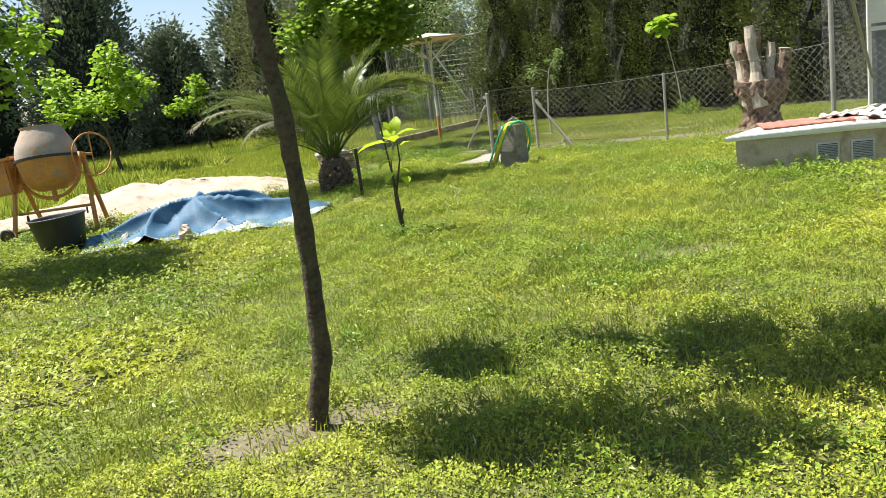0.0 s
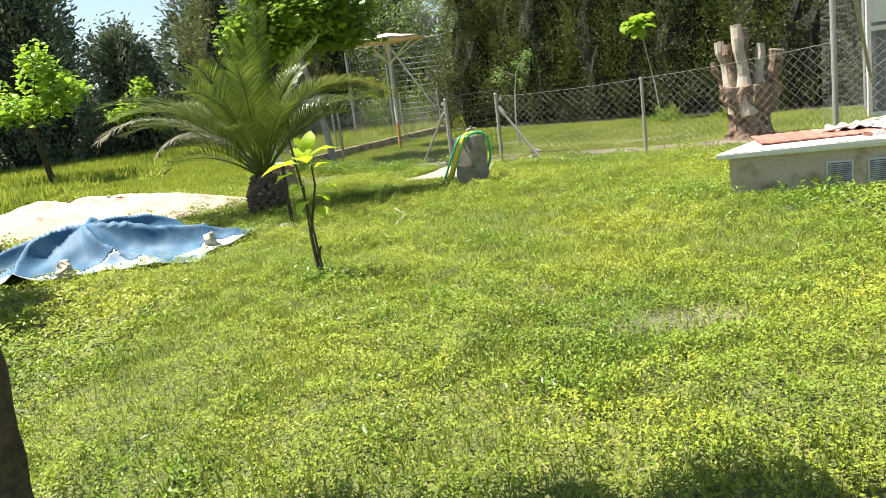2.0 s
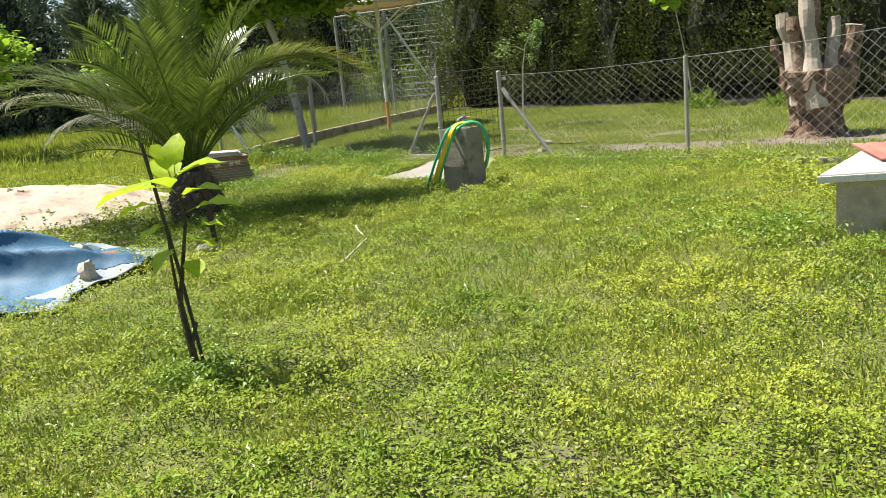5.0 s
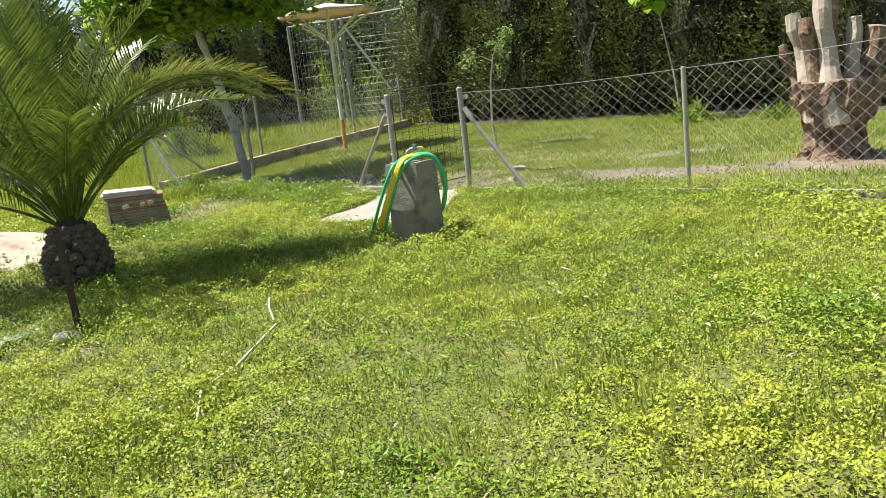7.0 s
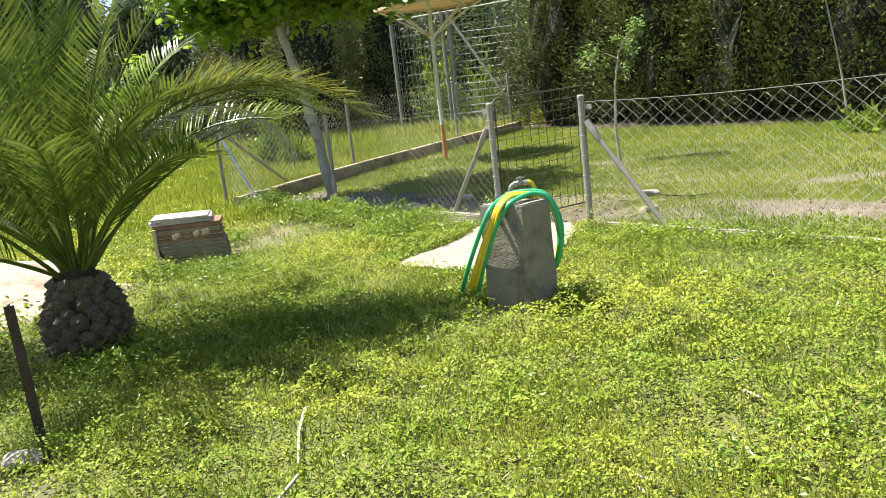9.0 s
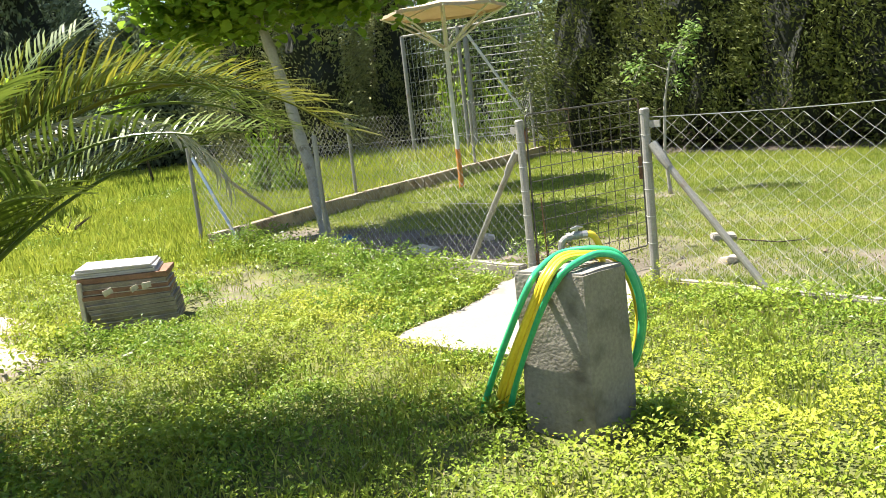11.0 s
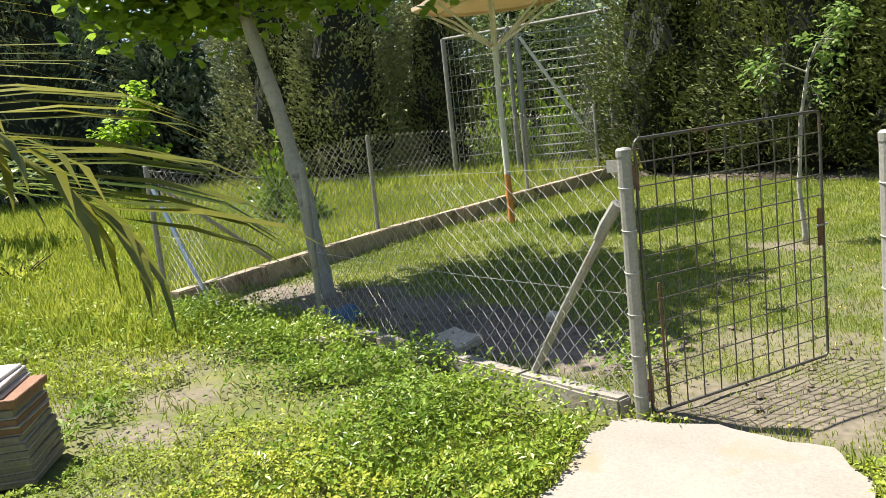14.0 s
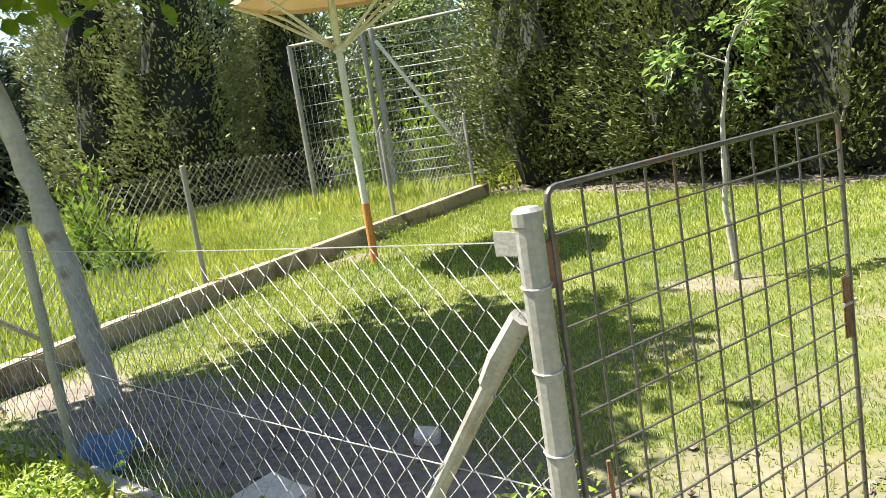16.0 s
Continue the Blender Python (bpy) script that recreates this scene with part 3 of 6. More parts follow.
# ---- gate ----
def gate():
    g = thing("wire_gate", GL[0], GL[1], gz(*GL), "open garden gate of welded steel grid with rusty hinges", "gate")
    o, d = Vector((0.40, 13.235, 0.03)), Vector((0.885, 0.78, 0)).normalized()
    wide, z0, z1, r = 1.20, 0.0, 1.30, 0.03
    at = lambda s, z: o + d * s + Vector((0, 0, z + 0.02 * s))
    path = [at(0, z0)]
    for cs, cz, a0 in ((r, z1 - r, 180), (wide - r, z1 - r, 90), (wide - r, z0 + r, 0), (r, z0 + r, -90)):
        path += [at(cs + r * math.cos(radians(a0 - q)), cz + r * math.sin(radians(a0 - q))) for q in (0, 30, 60, 90)]
    part("gate_frame", bar(path, 0.0078, 8), GATE_STEEL, g)
    for k in range(1, 11):
        part("upright_bar", bar([at(wide * k / 11, z0), at(wide * k / 11 + 0.004 * math.sin(k * 2.1), 0.6), at(wide * k / 11, z1)], 0.0036, 6), GATE_STEEL, g)
    for k in range(1, 12):
        z = z0 + (z1 - z0) * k / 12
        part("cross_bar", bar([at(0, z), at(0.6, z + 0.004 * math.sin(k * 1.7)), at(wide, z)], 0.0036, 6), GATE_STEEL, g)
    for z in (1.13, 0.12):
        h = part("hinge", box((0.05, 0.006, 0.11), Matrix.Translation(at(-0.012, z)) @ pose(0, 0, 0, 0, 0, 42), 0.002), RUST, g, "rusty hinge plate")
        part("hinge_pin", bar([at(0.004, z - 0.065), at(0.004, z + 0.065)], 0.009, 8), RUST, h)
    part("lock_plate", box((0.05, 0.007, 0.20), Matrix.Translation(at(wide - 0.02, 0.70)) @ pose(0, 0, 0, 0, 0, 42), 0.003), RUST, g, "rusty latch plate")
    part("latch_bolt", bar([at(wide - 0.05, 0.71), at(wide + 0.03, 0.71)], 0.007, 8), GALV, g)
    part("guide_rod", bar([at(0.10, 0.02), at(0.085, 0.62)], 0.006, 6), RUST, g, "short rusty upright rod")


gate()


# ---- tap pillar with hoses ----
def pillar():
    p = thing("concrete_pillar", 0.83, 10.5, gz(0.8, 10.5), "tapered grey concrete water pillar standing in the lawn", "pillar")
    f, u, v = Vector((0.942, 10.01, 0)), Vector((0.170, 0.203, 0)), Vector((-0.300, 0.15, 0))
    c = f + (u + v) / 2
    bm = bmesh.new()
    layers = []
    for k in range(6):
        t = k / 5
        su, sv = 1.04 - 0.04 * t, 1.06 - 0.06 * t
        cc = c
        z = gz(0.8, 10.4) - 0.06 + (TOP + 0.06 - gz(0.8, 10.4)) * t
        layers.append([bm.verts.new(cc + u * (su * i / 2) + v * (sv * j / 2) + Vector((0, 0, z))) for i, j in ((-1, -1), (1, -1), (1, 1), (-1, 1))])
    for a, b in zip(layers, layers[1:]):
        for k in range(4):
            bm.faces.new((a[k], a[(k + 1) % 4], b[(k + 1) % 4], b[k]))
    bm.faces.new(layers[-1])
    bm.faces.new(layers[0][::-1])
    bmesh.ops.bevel(bm, geom=[e for e in bm.edges if e.calc_face_angle(0) > 0.5], offset=0.010, segments=2, affect="EDGES")
    bmesh.ops.subdivide_edges(bm, edges=bm.edges, cuts=2, use_grid_fill=True)
    roughen(bm, 0.007, 7)
    part("shaft", bm, PILLAR, p)
    rim = [c + u * (0.485 * i) + v * (0.485 * j) for i, j in ((-1, -1), (1, -1), (1, 1), (-1, 1))]
    bm = prism([(q.x, q.y) for q in rim], TOP - 0.02, TOP + 0.010)
    bmesh.ops.subdivide_edges(bm, edges=bm.edges, cuts=4, use_grid_fill=True)
    roughen(bm, 0.004, 14)
    part("top_slab", bm, PALE_CONCRETE, p, "chipped pale mortar top")
    return c


TOP = 0.697
PC = pillar()
tap = thing("garden_tap", 0.84, 10.42, gz(0.8, 10.4), "grey plastic garden tap on a riser pipe", "tap")
part("riser_pipe", bar([(0.835, 10.40, -0.05), (0.835, 10.40, 0.755), (0.838, 10.40, 0.778), (0.850, 10.405, 0.792), (0.868, 10.41, 0.797)], 0.016, 10), PIPE_GREY, tap)
part("elbow_collar", bar([(0.862, 10.409, 0.796), (0.880, 10.413, 0.799)], 0.022, 10), PIPE_GREY, tap)
part("tap_body", bar([(0.878, 10.413, 0.799), (0.898, 10.418, 0.803), (0.923, 10.423, 0.804), (0.937, 10.426, 0.802)], [0.015, 0.021, 0.019, 0.015], 12), PIPE_GREY, tap)
part("tap_stem", bar([(0.908, 10.42, 0.803), (0.908, 10.42, 0.838)], 0.007, 8), BRASS, tap)
part("tap_handle", bar([(0.882, 10.40, 0.836), (0.908, 10.42, 0.841), (0.934, 10.44, 0.836)], [0.005, 0.008, 0.005], 8), BRASS, tap)
part("hose_collar", bar([(0.932, 10.425, 0.803), (0.955, 10.43, 0.802)], 0.019, 10), BRASS, tap)


def smooth_line(pts, steps=6):
    """A flowing line through points (Catmull-Rom)."""
    p = [Vector(q) for q in pts]
    p = [2 * p[0] - p[1]] + p + [2 * p[-1] - p[-2]]
    out = []
    for a, b, c, d in zip(p, p[1:], p[2:], p[3:]):
        for k in range(steps):
            t = k / steps
            out.append(0.5 * (2 * b + (c - a) * t + (2 * a - 5 * b + 4 * c - d) * t * t + (3 * b - a - 3 * c + d) * t ** 3))
    return out + [p[-2]]


# the outer and the inner turn, from the lawn over the pillar and down its far side
FAR_TURN = [(0.375, 10.37, -0.05), (0.46, 10.25, 0.15), (0.575, 10.12, 0.40), (0.705, 10.06, 0.655), (0.76, 10.18, 0.715), (0.84, 10.30, 0.748), (0.983, 10.30, 0.757), (1.09, 10.30, 0.724), (1.163, 10.30, 0.589), (1.178, 10.30, 0.434), (1.14, 10.30, 0.255), (1.09, 10.33, 0.17)]
NEAR_TURN = [(0.52, 10.29, -0.05), (0.58, 10.22, 0.15), (0.65, 10.13, 0.33), (0.762, 10.045, 0.572), (0.82, 10.04, 0.665), (0.884, 10.06, 0.728), (1.0, 10.20, 0.752), (1.095, 10.22, 0.722), (1.152, 10.23, 0.60), (1.168, 10.24, 0.44), (1.142, 10.26, 0.30), (1.11, 10.30, 0.22)]
hose = thing("garden_hose", 0.78, 10.3, TOP, "green and yellow garden hoses coiled over the concrete pillar", "hose")
for turn in (FAR_TURN, NEAR_TURN):
    part("green_coil", bar(smooth_line(turn), 0.016, 10), GREEN_HOSE, hose, "glossy green hose", True)
for w, drop in ((0.42, 0.012), (0.60, 0.004), (0.76, 0.016)):
    turn = [Vector(p).lerp(Vector(q), w) + Vector((-0.018 if k > 6 else 0, 0.03 if k > 6 else -0.045 if k == 4 else 0, 0.022 if k in (4, 5) else -drop)) for k, (p, q) in enumerate(zip(FAR_TURN, NEAR_TURN))]
    part("yellow_coil", bar(smooth_line(turn), 0.012, 8), YELLOW_HOSE, hose, "yellow hose", True)
part("feed_hose", bar(smooth_line([(0.948, 10.429, 0.802), (0.972, 10.435, 0.800), (0.998, 10.44, 0.765), (1.010, 10.44, 0.70), (1.015, 10.43, 0.60), (1.01, 10.43, 0.3), (1.02, 10.45, -0.02)], 4), 0.016, 8), YELLOW_HOSE, hose, "yellow hose running from the tap", True)

SLAB = [(-0.42, 11.60), (-0.26, 11.93), (-0.06, 12.2), (0.06, 12.55), (0.12, 12.95), (0.22, 13.12), (0.65, 13.05), (1.12, 12.8), (1.18, 12.5), (1.08, 11.9), (1.0, 11.2), (0.98, 10.85), (0.85, 10.75), (0.58, 10.9), (0.40, 11.14), (0.12, 11.28), (-0.15, 11.42)]
ragged = []
for (x0, y0), (x1, y1) in zip(SLAB, SLAB[1:] + SLAB[:1]):
    for k in range(6):
        x, y = x0 + (x1 - x0) * k / 6, y0 + (y1 - y0) * k / 6
        wob = noise.noise_vector(Vector((x * 5, y * 5, 0.3))) * 0.05 + noise.noise_vector(Vector((x * 17, y * 17, 1.7))) * 0.022
        ragged.append((x + wob.x, y + wob.y))
bm = prism(ragged, lambda x, y: gz(x, y) - 0.06, lambda x, y: gz(x, y) + 0.028)
solo("concrete_slab", bm, PALE_CONCRETE, "sunlit pale concrete slab between tap and gate", "slab", "structure")


# ---- water tank box ----
def tank():
    t = thing("concrete_tank", 3.8, 6.76, gz(4, 6.6), "low concrete tank with vents under a sheet-covered roof", "tank")
    turn = -13.0
    m = pose(3.80, 6.76, 0, 0, 0, turn)
    bm = prism([(3.80, 6.76), (7.2, 5.98), (7.7, 7.6), (4.62, 8.0)], -0.17, 0.33)
    bmesh.ops.bevel(bm, geom=list(bm.edges), offset=0.008, segments=2, affect="EDGES")
    part("wall", bm, TANK_WALL, t, "stained cement wall, its colour warmed for bounced light")
    edge = lambda x, y: 0.352 + 0.03 * max(0, 1 - abs(x - 5.1) / 1.5)
    bm = prism([(3.66, 6.74), (5.1, 6.40), (7.3, 5.92), (7.9, 7.7), (5.5, 8.0), (4.60, 8.1)], lambda x, y: edge(x, y) - 0.035, lambda x, y: edge(x, y) + 0.02, 0.012)
    part("roof_slab", bm, WHITE_SLAB, t, "whitewashed cement roof slab")
    for k, x in enumerate((0.94, 1.33)):
        v = part("vent_frame", box((0.265, 0.03, 0.26), m @ pose(x + 0.13, -0.012, 0.075), 0.006), VENT_GREY, t)
        # solid black plate behind the slats, in place of a shaded opening
        part("vent_shade_plate", box((0.215, 0.012, 0.21), m @ pose(x + 0.13, -0.026, 0.075)), BLACK_PLASTIC, v, "black plate standing for the shade in the vent")
        for q in range(10):
            part("slat", box((0.21, 0.020, 0.004), m @ pose(x + 0.13, -0.036, -0.016 + 0.0202 * q, 38)), VENT_GREY, v)

    def sheet(x, y, w, d, z, mat, label, waves, amp, turn2, tilt):
        bm = bmesh.new()
        n = waves * 6
        top, low = [], []
        for j in range(2):
            for store, off in ((top, 0.006), (low, -0.006)):
                store.append([bm.verts.new((w * (i / n - 0.5), d * (j - 0.5), amp * math.sin(math.tau * waves * i / n) + off)) for i in range(n + 1)])
        for s in (top, low):
            for i in range(n):
                bm.faces.new((s[0][i], s[0][i + 1], s[1][i + 1], s[1][i]))
        for j in range(2):
            for i in range(n):
                bm.faces.new((top[j][i], low[j][i], low[j][i + 1], top[j][i + 1]))
        bmesh.ops.recalc_face_normals(bm, faces=bm.faces)
        bmesh.ops.transform(bm, matrix=m @ pose(x, y, z, 0, tilt, turn2), verts=bm.verts)
        part("roof_sheet", bm, mat, t, label)
    sheet(0.95, 0.92, 1.25, 1.05, 0.412, RED_SHEET, "faded red corrugated sheet", 9, 0.004, 3, -0.5)
    sheet(1.55, 1.15, 0.9, 0.6, 0.462, WHITE_SLAB, "chalky white corrugated sheet", 6, 0.018, -6, -3)
    sheet(2.10, 0.7, 1.1, 0.9, 0.45, GREY_SHEET, "grey corrugated sheet", 7, 0.018, 4, 1)
    sheet(2.6, 0.8, 1.0, 1.0, 0.49, WHITE_SLAB, "chalky white corrugated sheet", 7, 0.018, -3, 1)
    for k in range(7):
        bm = box((0.10 + 0.05 * (k % 3), 0.08, 0.035), m @ pose(1.38 + 0.12 * k, 0.25 + 0.10 * ((k * 7) % 3), 0.425, 0, 8, 20 * k), 0.008)
        roughen(bm, 0.012, 14, k)
        part("broken_piece", bm, WHITE_SLAB if k % 2 else RED_SHEET, t)
    part("cane", bar([m @ Vector(q) for q in ((1.0, 0.75, 0.44), (1.4, 0.95, 0.48), (1.8, 1.2, 0.53))], 0.012, 6), TWIG, t, "bent dry cane")
    part("cane", bar([m @ Vector(q) for q in ((1.1, 0.95, 0.45), (1.4, 1.1, 0.47), (1.65, 1.4, 0.49))], 0.014, 6), TWIG, t, "bent dry cane")


tank()


# ---- plants ----
def frond(parent, o, az, rise, length, droop, material, label="", pairs=46, leaf=0.44, side_bend=0.0, twist=0.0, vee=35, curl=1.0):
    """One feather-shaped palm frond: an arching midrib with leaflets on both sides."""
    pts, p, el, a = [], Vector(o), rise, az
    steps = 22
    for k in range(steps + 1):
        pts.append(p.copy())
        d = Vector((math.cos(radians(a)) * math.cos(radians(el)), math.sin(radians(a)) * math.cos(radians(el)), math.sin(radians(el))))
        p = p + d * (length / steps)
        t = k / steps
        el -= droop / steps * (0.35 + (1 + curl) * 0.65 * t ** curl)
        a += side_bend / steps
    bm = bmesh.new()
    tube(bm, pts, [0.016 * (1 - 0.85 * k / steps) + 0.002 for k in range(steps + 1)], 5)
    v0 = np.array([v.co for v in bm.verts])
    f0 = [[v.index for v in f.verts] for f in bm.faces if len(f.verts) == 4]
    bm.verts.index_update()
    f0 = [[v.index for v in f.verts] for f in bm.faces if len(f.verts) == 4]
    bm.free()
    f0 = np.array([[q[0], q[1], q[2]] for q in f0] + [[q[0], q[2], q[3]] for q in f0])
    P = np.array(pts)
    t = np.repeat(np.linspace(0.23, 0.995, pairs), 2)
    s = np.tile([1.0, -1.0], pairs)
    rng = np.random.default_rng(int(abs(az * 13 + rise * 7 + length * 100)))
    i = t * steps
    k = np.clip(i.astype(int), 0, steps - 1)
    base = P[k] + (P[k + 1] - P[k]) * (i - k)[:, None]
    tan = P[k + 1] - P[k]
    tan /= np.linalg.norm(tan, axis=1, keepdims=True)
    side = np.cross(tan, (0, 0, 1.0))
    side /= np.linalg.norm(side, axis=1, keepdims=True) + 1e-6
    upv = np.cross(side, tan)
    c, sn = math.cos(radians(twist)), math.sin(radians(twist))
    side, upv = side * c + upv * sn, upv * c - side * sn
    fwd = 0.62 + 0.55 * t + rng.normal(0, 0.05, len(t))
    lift = math.tan(radians(vee)) * (1 - 0.5 * t) + rng.normal(0, 0.08, len(t))
    ahead = tan * fwd[:, None] + side * s[:, None] + upv * lift[:, None]
    ln = leaf * np.clip(np.minimum((t - 0.08) * 4.0, 1.0) * (1 - 0.62 * np.clip(t - 0.5, 0, 1) * 1.5), 0.2, 1) * rng.uniform(0.85, 1.1, len(t))
    v, f = leaf_arrays(base, ahead, upv, ln, np.full(len(t), 0.0135) + 0.005 * rng.random(len(t)), 0.06, 2)
    v, f = joined([(v0, f0), (v, f)])
    ob = array_mesh("frond", v, f, material, parent)
    return tagged(ob, label)


def palm(x, y):
    z = gz(x, y)
    p = thing("palm_tree", x, y, z, "young date palm with stubby scaly trunk and arching fronds", "palm tree")
    bm = lathe([(0.20, -0.05), (0.245, 0.0), (0.26, 0.12), (0.247, 0.28), (0.205, 0.42), (0.15, 0.55), (0.08, 0.66), (0.0, 0.70)], pose(x, y, z), 20)
    roughen(bm, 0.02, 9)
    part("trunk", bm, PALM_CORE, p)
    scale = bmesh.new()
    outline = [(-0.058, -0.03), (-0.060, 0.035), (-0.032, 0.078), (0.032, 0.078), (0.060, 0.035), (0.058, -0.03)]
    lo = [scale.verts.new((a, -0.012, b)) for a, b in outline]
    hi = [scale.verts.new((a * 0.66, 0.034 + 0.022 * (b + 0.03) / 0.11, b * 0.72 + 0.008)) for a, b in outline]
    scale.faces.new(lo)
    scale.faces.new(hi[::-1])
    for k in range(6):
        scale.faces.new((lo[k], lo[(k + 1) % 6], hi[(k + 1) % 6], hi[k]))
    bmesh.ops.recalc_face_normals(scale, faces=scale.faces)
    me = bpy.data.meshes.new("leaf_base")
    scale.to_mesh(me)
    scale.free()
    finish(me, PALM_BASE)
    rng = random.Random(3)
    for row in range(9):
        h = 0.015 + row * 0.060
        r = (0.246, 0.258, 0.263, 0.260, 0.250, 0.232, 0.208, 0.180, 0.150)[row]
        for k in range(12):
            a = 360 * (k + 0.5 * (row % 2)) / 12 + rng.uniform(-8, 8)
            ob = new("leaf_base", me)
            ob.parent = p
            s = rng.uniform(0.85, 1.15)
            ob.matrix_basis = Matrix.Rotation(radians(a), 4, "Z") @ pose(0, r - 0.012, h, rng.uniform(-26, -4) - row * 1.5, rng.uniform(-14, 14), 0) @ Matrix.Diagonal((s, s, s, 1))
    c = Vector((x, y, z + 0.60))
    rng = random.Random(11)
    # an inner sheaf standing up, then wider and wider rings
    for n, lo_rise, hi_rise, lo_len, hi_len, lo_droop, hi_droop, off in ((5, 77, 87, 1.65, 2.0, 8, 22, 0), (9, 64, 76, 1.8, 2.1, 24, 52, 17), (10, 50, 63, 1.8, 2.15, 42, 74, 5), (9, 34, 50, 1.4, 1.8, 40, 66, 28)):
        for k in range(n):
            az = off + 360 * k / n + rng.uniform(-10, 10)
            m = FROND
            o = c + Vector((0.07 * math.cos(radians(az)), 0.07 * math.sin(radians(az)), rng.uniform(-0.08, 0.05)))
            frond(p, o, az, rng.uniform(lo_rise, hi_rise), rng.uniform(lo_len, hi_len), rng.uniform(lo_droop, hi_droop), m, twist=rng.uniform(-25, 25), side_bend=rng.uniform(-12, 12))
    frond(p, c, 36, 66, 2.78, 116, FROND_YELLOW, "long arching frond with yellowing midrib", 125, 0.60, -33, 0, 32, 0.54)
    frond(p, c, 45, 66, 2.45, 108, FROND, "long arching frond", 104, 0.54, -30, 8, 30, 0.6)
    frond(p, c, 30, 70, 2.35, 106, FROND, "long arching frond", 90, 0.50, -26, -10, 30, 0.7)
    frond(p, c, 20, 71.5, 2.3, 150, FROND_GREY, "dry grey curled frond", 80, 0.36, -3, 0, -30, 1.2)
    frond(p, c, 205, 60, 1.8, 120, FROND_GREY, "dry grey curled frond", 64, 0.34, 0, 0, -30)
    frond(p, c, 182, 50, 2.75, 92, FROND_GREY, "long drooping grey-green frond", 80, 0.46, 0, 0, -10)
    for az, rise, length, droop in ((168, 54, 2.75, 84), (192, 58, 2.6, 80), (176, 46, 2.3, 70), (215, 56, 2.4, 84), (150, 56, 2.5, 80)):
        frond(p, c, az, rise, length, droop, FROND, "long drooping frond", 72, 0.48, 4, 0, 14)
    frond(p, c, -40, 84, 2.35, 18, FROND, "new upright spear frond", 60, 0.40, 0, 60, 20)


palm(-2.21, 9.68)


def limb_tube(bm, pts, r0, r1, n=8):
    tube(bm, pts, [r0 + (r1 - r0) * k / (len(pts) - 1) for k in range(len(pts))], n)


def leaf_cloud(rng, centre, radii, clumps, per, leaf, spread, droop=-0.2, shell=0.5):
    """Leaves in loose clumps filling a rough ellipsoid, with gaps between."""
    d = sphere_dirs(clumps, rng)
    rr = shell + (1 - shell) * rng.random((clumps, 1)) ** 0.7
    cc = np.array(centre) + d * rr * np.array(radii) * (0.85 + 0.3 * rng.random((clumps, 1)))
    base = np.repeat(cc, per, axis=0) + rng.normal(0, spread, (clumps * per, 3))
    n = len(base)
    ahead = sphere_dirs(n, rng) * (1, 1, 0.5) + (0, 0, droop)
    nor = sphere_dirs(n, rng) * 0.5 + (0, 0, 1.0)
    ln = leaf * rng.uniform(0.6, 1.25, n)
    return base, ahead, nor, ln


def twigs_to(bm, start, targets, r):
    for q in targets:
        q = Vector(q)
        s = Vector(start)
        limb_tube(bm, [s, s.lerp(q, 0.5) + Vector((0, 0, -0.04)), q], r, r * 0.3, 5)


def broadleaf(name, label, trunk_pts, r0, r1, bark, crowns, leaf_mat, leaf, seed, wide=0.7, steps=2, category="tree"):
    """A tree with a tapered trunk, limbs into each part of the crown and many single leaves."""
    b = trunk_pts[0]
    t = thing(name, b[0], b[1], gz(b[0], b[1]), label, category)
    bm = bmesh.new()
    fine_pts = []
    for a, c in zip(trunk_pts, trunk_pts[1:]):
        fine_pts += [Vector(a).lerp(Vector(c), k / 6) for k in range(6)]
    fine_pts.append(Vector(trunk_pts[-1]))
    n = len(fine_pts)
    tube(bm, fine_pts, [(r0 + (r1 - r0) * k / (n - 1)) * (1.0 + 0.14 * abs(math.sin(k * 1.9))) * (1.35 if k == 0 else 1.0) for k in range(n)], 12)
    roughen(bm, r0 * 0.22, 13, seed)
    roughen(bm, r0 * 0.10, 40, seed)
    part("trunk", bm, bark, t, smooth=True)
    rng = np.random.default_rng(seed)
    pieces = []
    limbs = bmesh.new()
    top = fine_pts[-1]
    for centre, radii, clumps, per, spread in crowns:
        base, ahead, nor, ln = leaf_cloud(rng, centre, radii, clumps, per, leaf, spread)
        pieces.append(leaf_arrays(base, ahead, nor, ln, ln * wide, 0.10, steps))
        join = min(fine_pts[n // 2:], key=lambda q: (q - Vector(centre)).length)
        limb_tube(limbs, [join, join.lerp(Vector(centre), 0.5) + Vector((0, 0, 0.06)), Vector(centre)], r1 * 0.75, r1 * 0.3, 6)
        picks = base[rng.integers(0, len(base), min(clumps, 14))]
        twigs_to(limbs, centre, picks, r1 * 0.3)
    part("branchwork", limbs, bark, t)
    v, f = joined(pieces)
    array_mesh("crown", v, f, leaf_mat, t)
    return t


